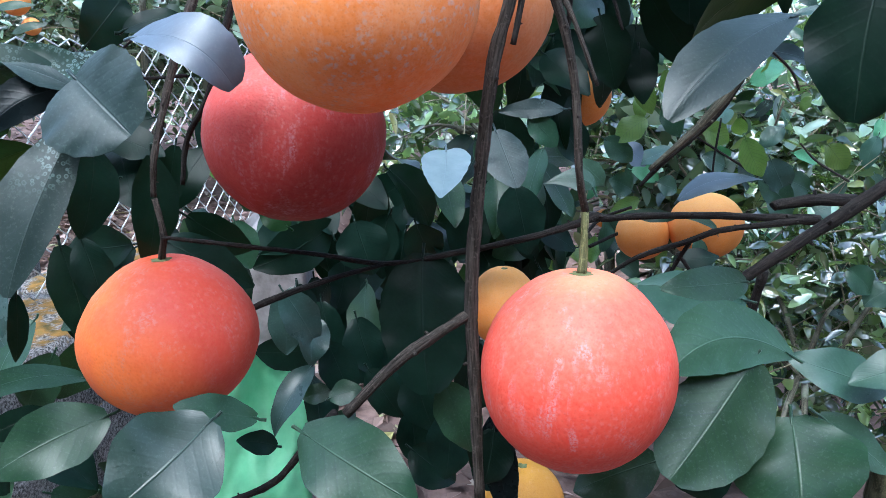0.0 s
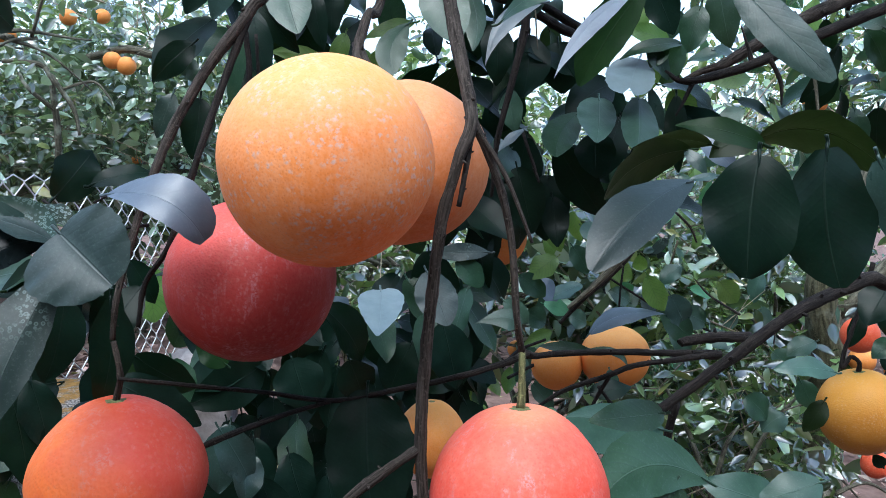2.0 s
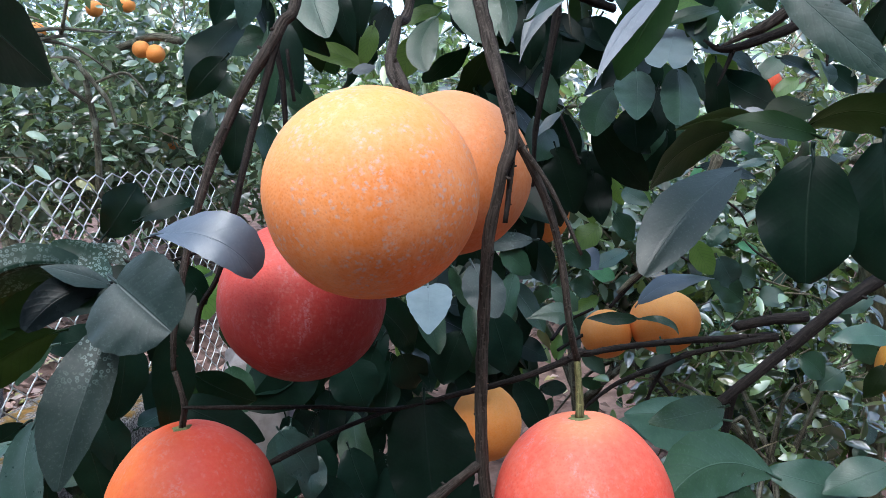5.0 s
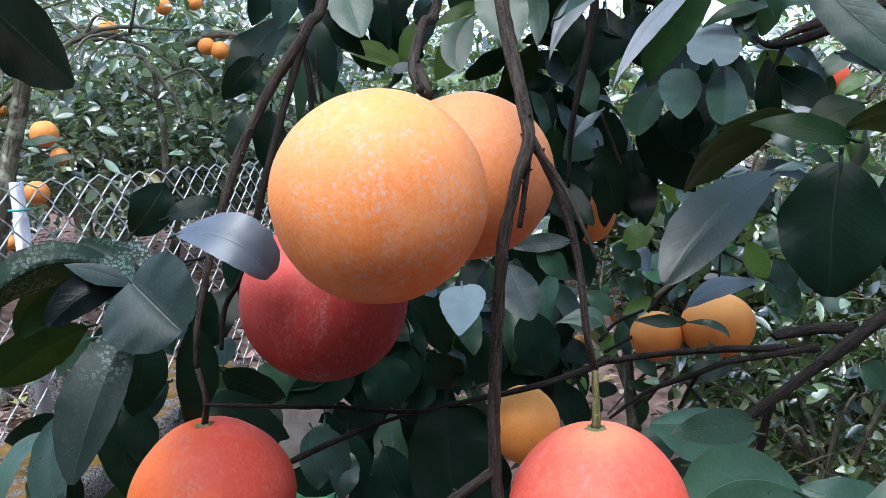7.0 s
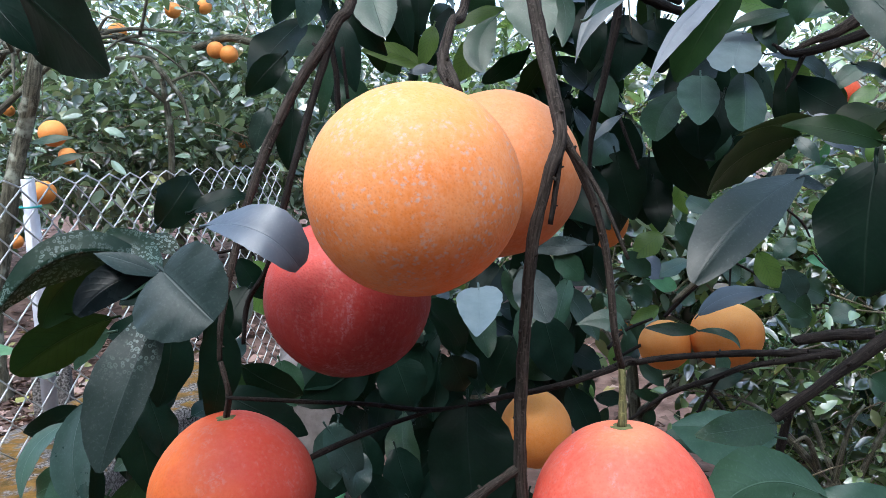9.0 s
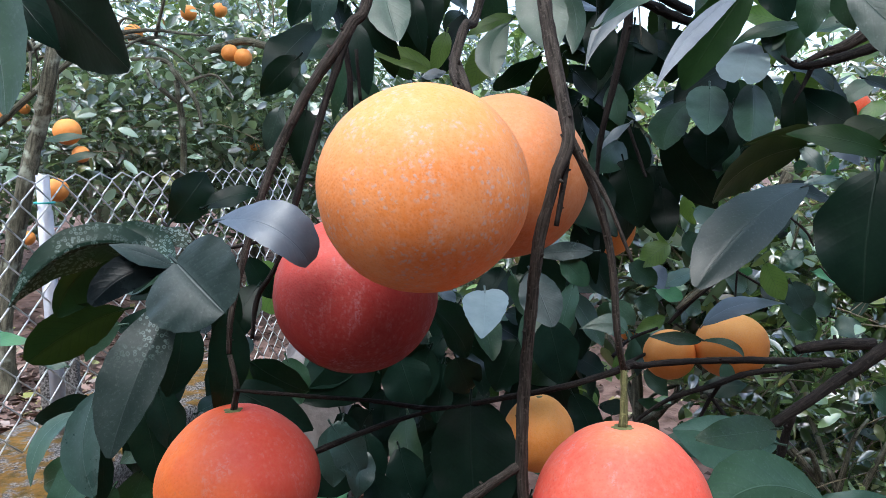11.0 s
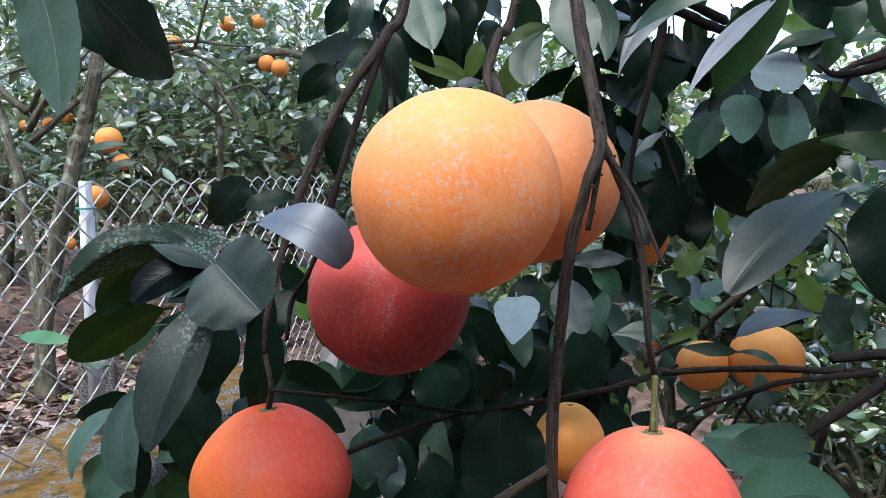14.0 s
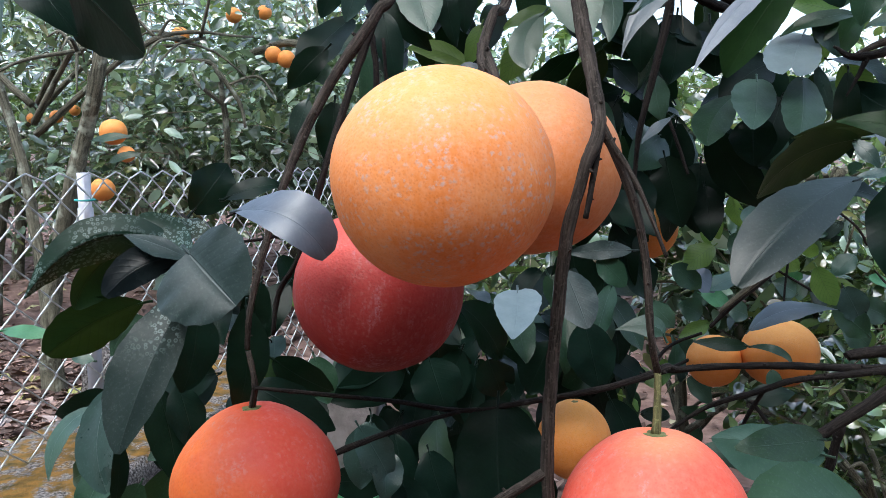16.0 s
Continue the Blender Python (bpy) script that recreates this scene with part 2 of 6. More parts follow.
def peel_material(name, low, high, blush, side=(0, 0, 1), scar=0.55, bloom=0.25, pores=620, seed=0.0, scab=(0.52, 0.38, 0.31), streak=0.0, grey=(0.42, 0.36, 0.40), cap=None, shift=0.5):
    """Citrus peel: colour shades from one side of the fruit to the other; pores, pale scars and a dusty bloom."""
    m, n, l, p, out = shader(name)
    tc = n.new("ShaderNodeTexCoord")
    off = n.new("ShaderNodeVectorMath")
    off.inputs[1].default_value = (seed, seed * 1.7, -seed)
    l.new(tc.outputs["Object"], off.inputs[0])
    co = off.outputs[0]
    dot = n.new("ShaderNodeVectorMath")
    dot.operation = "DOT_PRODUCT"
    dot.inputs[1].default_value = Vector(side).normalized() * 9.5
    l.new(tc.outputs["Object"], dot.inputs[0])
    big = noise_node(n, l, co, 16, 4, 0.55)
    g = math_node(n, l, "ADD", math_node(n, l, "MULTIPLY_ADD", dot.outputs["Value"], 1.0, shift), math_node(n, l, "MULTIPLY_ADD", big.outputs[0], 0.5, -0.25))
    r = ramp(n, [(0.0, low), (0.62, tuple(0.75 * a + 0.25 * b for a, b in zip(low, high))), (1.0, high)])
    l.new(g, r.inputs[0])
    patch = noise_node(n, l, co, 28, 5, 0.62)
    pf = grey_ramp(n, 0.48, 0.72)
    l.new(patch.outputs[0], pf.inputs[0])
    col = mix_colour(n, l, math_node(n, l, "MULTIPLY", pf.outputs[0], 0.5), r.outputs[0], blush)
    fine = noise_node(n, l, co, 260, 4, 0.65)
    ff = grey_ramp(n, 0.4, 0.75)
    l.new(fine.outputs[0], ff.inputs[0])
    col = mix_colour(n, l, math_node(n, l, "MULTIPLY", ff.outputs[0], bloom), col, (0.78, 0.55, 0.42))
    vor = n.new("ShaderNodeTexVoronoi")
    vor.inputs["Scale"].default_value = 290
    vor.inputs["Randomness"].default_value = 1.0
    warp = n.new("ShaderNodeVectorMath")
    wob = noise_node(n, l, co, 300, 3, 0.7)
    sc = n.new("ShaderNodeVectorMath")
    sc.operation = "SCALE"
    sc.inputs["Scale"].default_value = 0.005
    l.new(wob.outputs["Color"], sc.inputs[0])
    l.new(co, warp.inputs[0])
    l.new(sc.outputs[0], warp.inputs[1])
    l.new(warp.outputs[0], vor.inputs["Vector"])
    sf = grey_ramp(n, 0.10, 0.46, 1.0, 0.0)
    l.new(vor.outputs["Distance"], sf.inputs[0])
    zone = noise_node(n, l, co, 42, 3, 0.6)
    zf = grey_ramp(n, 0.46, 0.57)
    l.new(zone.outputs[0], zf.inputs[0])
    scarf = math_node(n, l, "MULTIPLY", sf.outputs[0], zf.outputs[0])
    col = mix_colour(n, l, math_node(n, l, "MULTIPLY", scarf, scar), col, scab)
    pit = n.new("ShaderNodeTexVoronoi")
    pit.inputs["Scale"].default_value = pores
    l.new(co, pit.inputs["Vector"])
    pitf = grey_ramp(n, 0.08, 0.4, 1.0, 0.0)
    l.new(pit.outputs["Distance"], pitf.inputs[0])
    col = mix_colour(n, l, math_node(n, l, "MULTIPLY", pitf.outputs[0], 0.2), col, tuple(0.5 * c for c in low))
    if streak:
        mp = n.new("ShaderNodeMapping")
        mp.inputs["Scale"].default_value = (1, 1, 0.16)
        l.new(co, mp.inputs["Vector"])
        run = noise_node(n, l, mp.outputs[0], 150, 3, 0.6)
        grain = noise_node(n, l, co, 640, 3, 0.7)
        rf = grey_ramp(n, 0.50, 0.64)
        l.new(run.outputs[0], rf.inputs[0])
        gf = grey_ramp(n, 0.42, 0.58)
        l.new(grain.outputs[0], gf.inputs[0])
        sz = noise_node(n, l, co, 24, 3, 0.6)
        szf = grey_ramp(n, 0.42, 0.60)
        l.new(sz.outputs[0], szf.inputs[0])
        amount = math_node(n, l, "MULTIPLY", math_node(n, l, "MULTIPLY", rf.outputs[0], gf.outputs[0]), math_node(n, l, "MULTIPLY", szf.outputs[0], streak))
        col = mix_colour(n, l, amount, col, grey)
    if cap:
        sepz = n.new("ShaderNodeSeparateXYZ")
        l.new(tc.outputs["Object"], sepz.inputs[0])
        cf = grey_ramp(n, 0.050, 0.066)
        l.new(math_node(n, l, "ADD", sepz.outputs[2], math_node(n, l, "MULTIPLY_ADD", patch.outputs[0], 0.02, -0.01)), cf.inputs[0])
        col = mix_colour(n, l, math_node(n, l, "MULTIPLY", cf.outputs[0], math_node(n, l, "SUBTRACT", 0.9, math_node(n, l, "MULTIPLY", pf.outputs[0], 0.6))), col, cap)
    l.new(col, p.inputs["Base Color"])
    p.inputs["Roughness"].default_value = 0.56
    p.inputs["Specular IOR Level"].default_value = 0.32
    p.inputs["Subsurface Weight"].default_value = 0.0
    por = n.new("ShaderNodeTexVoronoi")
    por.feature = "SMOOTH_F1"
    por.inputs["Scale"].default_value = pores
    l.new(co, por.inputs["Vector"])
    b1 = bump_node(n, l, por.outputs["Distance"], 0.2, 0.48 / pores)
    b2 = bump_node(n, l, big.outputs[0], 0.25, 0.006, b1)
    b3 = bump_node(n, l, scarf, 0.12, 0.0004, b2)
    l.new(b3, p.inputs["Normal"])
    return m


# golden and red peel: lighter top, darker underside partly hold light from above
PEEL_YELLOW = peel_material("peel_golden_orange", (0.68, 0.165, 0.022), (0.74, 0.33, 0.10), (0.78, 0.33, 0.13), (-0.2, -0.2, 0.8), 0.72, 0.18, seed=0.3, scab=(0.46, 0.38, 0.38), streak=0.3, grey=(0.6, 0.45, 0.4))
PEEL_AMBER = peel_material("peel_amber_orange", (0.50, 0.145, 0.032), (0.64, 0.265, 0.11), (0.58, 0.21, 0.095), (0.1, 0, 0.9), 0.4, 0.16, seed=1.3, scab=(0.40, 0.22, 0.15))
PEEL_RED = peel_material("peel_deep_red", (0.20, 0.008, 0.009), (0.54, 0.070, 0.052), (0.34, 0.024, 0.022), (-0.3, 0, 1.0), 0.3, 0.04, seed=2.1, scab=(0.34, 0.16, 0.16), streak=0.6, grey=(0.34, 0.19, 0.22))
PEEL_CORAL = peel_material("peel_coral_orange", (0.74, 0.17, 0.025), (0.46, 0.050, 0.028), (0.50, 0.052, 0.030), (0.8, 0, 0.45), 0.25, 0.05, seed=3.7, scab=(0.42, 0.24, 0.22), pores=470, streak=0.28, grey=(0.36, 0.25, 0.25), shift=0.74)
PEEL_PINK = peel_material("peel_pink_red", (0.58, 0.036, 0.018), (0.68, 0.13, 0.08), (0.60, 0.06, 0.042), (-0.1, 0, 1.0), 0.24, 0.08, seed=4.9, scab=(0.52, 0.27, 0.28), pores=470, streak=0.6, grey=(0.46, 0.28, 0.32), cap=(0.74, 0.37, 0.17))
PEEL_FAR = peel_material("peel_orange", (0.64, 0.19, 0.025), (0.78, 0.37, 0.09), (0.72, 0.28, 0.06), (0, 0, 1), 0.12, 0.1, seed=6.1)
# mustard peel, its colour also darkened for fruit hanging in shade
PEEL_MUSTARD_SHADED = peel_material("peel_mustard_orange_shaded", (0.36, 0.14, 0.010), (0.52, 0.25, 0.025), (0.46, 0.19, 0.016), (-0.3, 0, 1), 0.25, 0.05, seed=8.3)
PEEL_FAR_RED = peel_material("peel_red_orange", (0.58, 0.06, 0.02), (0.70, 0.14, 0.04), (0.66, 0.1, 0.03), (0, 0, 1), 0.25, 0.1, seed=7.1)


def plain_material(name, a, b, scale, rough, metal=0.0, bump=0.0, spec=0.4):
    m, n, l, p, out = shader(name)
    tc = n.new("ShaderNodeTexCoord")
    t = noise_node(n, l, tc.outputs["Object"], scale, 5, 0.6)
    r = ramp(n, [(0.3, a), (0.7, b)])
    l.new(t.outputs[0], r.inputs[0])
    l.new(r.outputs[0], p.inputs["Base Color"])
    p.inputs["Roughness"].default_value = rough
    p.inputs["Metallic"].default_value = metal
    p.inputs["Specular IOR Level"].default_value = spec
    if bump:
        l.new(bump_node(n, l, t.outputs[0], 0.6, bump), p.inputs["Normal"])
    return m


WIRE = plain_material("galvanised_wire", (0.34, 0.35, 0.36), (0.66, 0.67, 0.68), 60, 0.42, 0.5)
POST = plain_material("grey_white_post", (0.38, 0.39, 0.46), (0.54, 0.55, 0.62), 30, 0.55)
TIE = plain_material("teal_tie", (0.02, 0.25, 0.24), (0.05, 0.36, 0.34), 80, 0.45)
CALYX = plain_material("calyx", (0.06, 0.085, 0.03), (0.17, 0.18, 0.07), 300, 0.7, 0, 0.0008)
LITTER = crown_material("dry_leaves", (0.16, 0.098, 0.08), (0.27, 0.185, 0.16), (0.2, 0.1, 0.05), 0.05, 0.7)
SOIL = plain_material("reddish_soil", (0.075, 0.046, 0.039), (0.20, 0.135, 0.118), 14, 0.95, 0, 0.02, 0.1)


def stone_material():
    m, n, l, p, out = shader("speckled_mossy_stone")
    tc = n.new("ShaderNodeTexCoord")
    a = noise_node(n, l, tc.outputs["Object"], 230, 4, 0.7)
    b = noise_node(n, l, tc.outputs["Object"], 14, 5, 0.6)
    r = ramp(n, [(0.38, (0.015, 0.014, 0.015)), (0.48, (0.09, 0.083, 0.08)), (0.60, (0.26, 0.245, 0.24))])
    l.new(a.outputs[0], r.inputs[0])
    r2 = grey_ramp(n, 0.4, 0.65)
    l.new(b.outputs[0], r2.inputs[0])
    col = mix_colour(n, l, math_node(n, l, "MULTIPLY", r2.outputs[0], 0.35), r.outputs[0], (0.17, 0.155, 0.155))
    sep = n.new("ShaderNodeSeparateXYZ")
    geo = n.new("ShaderNodeNewGeometry")
    l.new(geo.outputs["Normal"], sep.inputs[0])
    mo = noise_node(n, l, tc.outputs["Object"], 26, 5, 0.65)
    up = math_node(n, l, "ADD", math_node(n, l, "MULTIPLY", sep.outputs[2], 0.35), mo.outputs[0])
    mf = grey_ramp(n, 0.77, 0.87)
    l.new(up, mf.inputs[0])
    mc = ramp(n, [(0.3, (0.05, 0.04, 0.01)), (0.6, (0.20, 0.105, 0.022)), (0.8, (0.12, 0.11, 0.03))])
    l.new(noise_node(n, l, tc.outputs["Object"], 40, 3).outputs[0], mc.inputs[0])
    col = mix_colour(n, l, mf.outputs[0], col, mc.outputs[0])
    l.new(col, p.inputs["Base Color"])
    p.inputs["Roughness"].default_value = 0.92
    p.inputs["Specular IOR Level"].default_value = 0.2
    h = math_node(n, l, "ADD", math_node(n, l, "MULTIPLY", a.outputs[0], 0.4), b.outputs[0])
    l.new(bump_node(n, l, h, 0.9, 0.006), p.inputs["Normal"])
    return m


STONE = stone_material()


# ---- builders ----
def part(name, bm, material, parent=None, label="", smooth=True):
    me = bpy.data.meshes.new(name)
    for fc in bm.faces:
        fc.smooth = smooth
    bm.to_mesh(me)
    bm.free()
    me.materials.append(material)
    ob = new(name, me)
    if parent is not None:
        ob.parent = parent
        ob.matrix_parent_inverse = Matrix.Translation(parent.location).inverted()
    if label:
        ob["label"] = label
    return ob


def thing(name, place, label, category, group="", kind=""):
    ob = new(name)
    ob.location = place
    return tagged(ob, label, category, group, kind)


def glide(points, steps=6):
    """A smooth line through points (Catmull-Rom); each point may carry a radius as its fourth number."""
    ps = [Vector(q) for q in points]
    ps = [2 * ps[0] - ps[1], *ps, 2 * ps[-1] - ps[-2]]
    line = []
    for a, b, c, d in zip(ps, ps[1:], ps[2:], ps[3:]):
        for i in range(steps):
            t = i / steps
            line.append(0.5 * (2 * b + (c - a) * t + (2 * a - 5 * b + 4 * c - d) * t * t + (3 * b - a - 3 * c + d) * t ** 3))
    return [*line, ps[-2]]


def tube(bm, line, sides=8, wobble=0.0, knob=0.0, rng=None):
    """A tube along points with a radius each, with uneven girth and small knots."""
    uvl = bm.loops.layers.uv.verify()
    rings, far, side = [], 0.0, None
    lens = []
    for i, q in enumerate(line):
        here = Vector(q[:3])
        ahead = (Vector(line[min(i + 1, len(line) - 1)][:3]) - Vector(line[max(i - 1, 0)][:3])).normalized()
        if side is None:
            side = ahead.orthogonal().normalized()
        side = (side - ahead * side.dot(ahead)).normalized()
        other = ahead.cross(side)
        if i:
            far += (here - Vector(line[i - 1][:3])).length
        r = max(q[3], 0.0003)
        swell = 1.0
        if rng and knob and rng.random() < 0.22:
            swell += knob * rng.random()
        ring = []
        for k in range(sides):
            a = 2 * math.pi * k / sides
            w = r * swell * (1 + wobble * noise.noise(here * 90 + Vector((math.cos(a), math.sin(a), 0)) * 1.3))
            ring.append(bm.verts.new(here + (side * math.cos(a) + other * math.sin(a)) * w))
        rings.append(ring)
        lens.append(far)
    for i in range(len(rings) - 1):
        for k in range(sides):
            j = (k + 1) % sides
            fc = bm.faces.new((rings[i][k], rings[i][j], rings[i + 1][j], rings[i + 1][k]))
            for lp, (u, v) in zip(fc.loops, ((k, i), (k + 1, i), (k + 1, i + 1), (k, i + 1))):
                lp[uvl].uv = (u / sides, lens[v] * 12)
    for ring, flip in ((rings[0], True), (rings[-1], False)):
        bm.faces.new(list(reversed(ring)) if flip else ring)
    return bm


def branch(parent, points, material=None, name="branch", sides=10, steps=7, label=""):
    """A twig or limb through points (x, y, z, radius), with knots and a few thorn stubs."""
    rng = random.Random(hash(tuple(round(v * 1000) for q in points for v in q)) % 99991)
    bm = bmesh.new()
    line = glide(points, steps)
    tube(bm, line, sides, 0.22, 0.14, rng)
    for q in line[2:-2:3]:
        if rng.random() < 0.5:
            d = Vector((rng.uniform(-1, 1), rng.uniform(-1, 0.4), rng.uniform(-0.6, 1))).normalized()
            a = Vector(q[:3])
            tube(bm, [(*(a + d * q[3] * 0.6), q[3] * 0.4), (*(a + d * q[3] * 1.7), q[3] * 0.24)], 6)
    return part(name, bm, material or BARK, parent, label)


def leaf(parent, base, tip, width, face, kind="dark", fold=0.16, arch=0.06, curl=0.0, petiole=0.006, wave=0.045, blunt=0.0, notch=0.0, label="", into=None):
    """One citrus leaf from base to tip, its upper side towards `face`: an ovate blade folded at the midrib, with a stalk."""
    base, tip, face = Vector(base), Vector(tip), Vector(face)
    rng = random.Random(int(abs(base.x * 7919 + base.y * 104729 + base.z * 1299709) * 100) % 1000003)
    along = tip - base
    size = along.length
    along.normalize()
    up = (face - along * face.dot(along)).normalized()
    over = up.cross(along)
    bm = bmesh.new() if into is None else into
    uvl = bm.loops.layers.uv.verify()
    rows, cols = (14, 8) if into is None else (10, 4)
    grid = []
    ph, ph2 = rng.uniform(0, 6.28), rng.uniform(0, 6.28)
    bow, twist = rng.uniform(-0.04, 0.04), rng.uniform(-0.5, 0.5)
    dent, nod = rng.uniform(-0.05, 0.05), rng.uniform(0.0, 0.07)
    for i in range(rows + 1):
        s = i / rows
        outline = math.sin(math.pi * (0.03 + 0.96 * s) ** (0.86 + 0.2 * blunt)) ** (0.78 - 0.2 * blunt)
        half = 0.5 * width * max(outline, 0.03) * (1 + 0.03 * math.sin(19 * s + ph))
        lift = arch * size * 4 * s * (1 - s) - nod * size * max(s - 0.7, 0) ** 2 * 11 + curl * size * (s - 0.5) ** 2 * 2 * (1 if s > 0.5 else 0)
        row = []
        for k in range(cols + 1):
            v = 2 * k / cols - 1
            edge = wave * width * abs(v) ** 2 * math.sin(11 * s + (ph if v > 0 else ph2))
            rise = fold * half * (abs(v) ** 1.4) + edge + dent * half * math.sin(7 * s + ph2) * v
            tw = twist * (s - 0.3)
            cross = over * math.cos(tw) + up * math.sin(tw)
            back = notch * s ** 5 * max(0.0, 1 - 1.5 * abs(v))
            row.append(bm.verts.new(base + along * size * (s - back) + over * bow * size * 4 * s * (1 - s) + cross * half * v + up * (lift + rise)))
        grid.append(row)
    for i in range(rows):
        for k in range(cols):
            fc = bm.faces.new((grid[i][k], grid[i][k + 1], grid[i + 1][k + 1], grid[i + 1][k]))
            for lp, (u, v) in zip(fc.loops, ((i, k), (i, k + 1), (i + 1, k + 1), (i + 1, k))):
                lp[uvl].uv = (u / rows, v / cols)
    petiole = min(petiole, 0.1 * size)
    if petiole:
        a = base - along * petiole * 0.6 - up * petiole * 0.3
        b = base - along * petiole * 1.3 - up * petiole * 0.1 
        tube(bm, glide([(*(base + along * size * 0.12 + up * (arch * size * 0.4 - 0.0006)), 0.0006), (*base, 0.0010), (*a, 0.0011), (*b, 0.0012)], 3), 6)
    return part("leaf", bm, LEAF[kind], parent, label) if into is None else None


def blade(parent, base, mid, tip, left, right, kind="dark", belly=0.5, slim=0.7, point=0.8, notch=0.0, wave=0.03, label=""):
    """One citrus leaf whose midrib runs from base over mid to tip; left and right are its edges where it is widest, so that the halves may fold."""
    base, mid, tip, left, right = (Vector(q) for q in (base, mid, tip, left, right))
    rng = random.Random(int(abs(base.x * 7919 + base.y * 104729 + base.z * 1299709) * 100) % 1000003)
    pull = 2 * mid - 0.5 * (base + tip)

    def rib(s):
        return base * (1 - s) ** 2 + pull * 2 * s * (1 - s) + tip * s * s

    def ahead(s):
        return ((pull - base) * (1 - s) + (tip - pull) * s).normalized()

    size = (tip - base).length
    bm = bmesh.new()
    uvl = bm.loops.layers.uv.verify()
    rows, cols = 22, 6
    here, way = rib(belly), ahead(belly)
    sides = [q - here for q in (left, right)]
    sides = [q - way * q.dot(way) * 0.75 for q in sides]
    up = sides[1].cross(way).normalized()
    phase = [rng.uniform(0, 6.28) for _ in range(4)]
    grid = []
    for i in range(rows + 1):
        s = i / rows
        turn = way.rotation_difference(ahead(s))
        if s < belly:
            wide = math.sin(math.pi / 2 * (0.04 + 0.96 * s / belly)) ** slim
        else:
            wide = math.cos(math.pi / 2 * 0.97 * (s - belly) / (1 - belly)) ** point
        row = []
        for k in range(-cols, cols + 1):
            v = abs(k) / cols
            hand = 0 if k < 0 else 1
            arm = turn @ sides[hand]
            lift = turn @ up
            girth = arm.length
            edge = wave * girth * v * v * (math.sin(13 * s + phase[hand]) + 0.5 * math.sin(29 * s + phase[2 + hand]))
            bulge = 0.04 * girth * math.sin(math.pi * v) * wide
            ruffle = 1 + 0.02 * math.sin(41 * s + phase[hand]) * v
            back = notch * size * s ** 4 * max(0.0, 1 - 1.6 * v)
            row.append(bm.verts.new(rib(s) - ahead(s) * back + arm * wide * v * ruffle + lift * (edge * wide + bulge)))
        grid.append(row)
    for i in range(rows):
        for k in range(2 * cols):
            fc = bm.faces.new((grid[i][k], grid[i][k + 1], grid[i + 1][k + 1], grid[i + 1][k]))
            for lp, (u, v) in zip(fc.loops, ((i, k), (i, k + 1), (i + 1, k + 1), (i + 1, k))):
                lp[uvl].uv = (u / rows, v / (2 * cols))
    a = ahead(0)
    tube(bm, glide([(*(rib(0.06) - up * 0.0006), 0.0005), (*base, 0.0010), (*(base - a * 0.004), 0.0010), (*(base - a * 0.007 - up * 0.0006), 0.0011)], 3), 6)
    return part("leaf", bm, LEAF[kind], parent, label)


def fruit(centre, radius, peel, lean=(0, 0, 1), neck=0.0, flat=0.97, stem=None, bark=None, label="", name="orange", seg=72, group="oranges"):
    """A round citrus fruit with a dimple and calyx at its stalk end; stem: the points of its stalk from the calyx up."""
    c = Vector(centre)
    ob = thing(name, c, label, "fruit", group)
    axis = Vector(lean).normalized()
    turn = axis.to_track_quat("Z", "Y").to_matrix()
    bm = bmesh.new()
    bmesh.ops.create_uvsphere(bm, u_segments=seg, v_segments=seg // 2, radius=1.0)
    for v in bm.verts:
        d = v.co.normalized()
        h = d.z
        r = 1.0 + 0.012 * noise.noise(d * 1.6 + c * 9) + 0.006 * noise.noise(d * 5 + c * 3)
        wide = 1 - neck * max(h, 0) ** 1.5
        tall = flat
        ring = math.hypot(d.x, d.y)
        dip = 0.055 * math.exp(-(ring / 0.16) ** 2) if h > 0 else 0.03 * math.exp(-(ring / 0.12) ** 2)
        q = Vector((d.x * wide, d.y * wide, d.z * tall * (1 - dip))) * r * radius
        v.co = turn @ q + c
    peel_ob = part("peel", bm, peel, ob)
    peel_ob.data.transform(Matrix.Translation(-c))
    peel_ob.matrix_parent_inverse = Matrix.Identity(4)
    top = c + axis * radius * flat * 0.945
    bm = bmesh.new()
    rim, hub = [], bm.verts.new(top + axis * radius * 0.03)
    for k in range(20):
        a = 2 * math.pi * k / 20
        rr = radius * (0.13 + 0.035 * math.cos(5 * a))
        rim.append(bm.verts.new(top + turn @ Vector((math.cos(a) * rr, math.sin(a) * rr, radius * 0.012))))
    low = [bm.verts.new(v.co - axis * radius * 0.03) for v in rim]
    for k in range(20):
        j = (k + 1) % 20
        bm.faces.new((hub, rim[k], rim[j]))
        bm.faces.new((rim[k], low[k], low[j], rim[j]))
    part("calyx", bm, CALYX, ob)
    if stem:
        bm = bmesh.new()
        tube(bm, glide([(*(top + axis * radius * 0.01), stem[0][3] * 1.35), *stem], 6), 10, 0.25, 0.3, random.Random(5))
        part("stem", bm, bark or BARK, ob)
    return ob


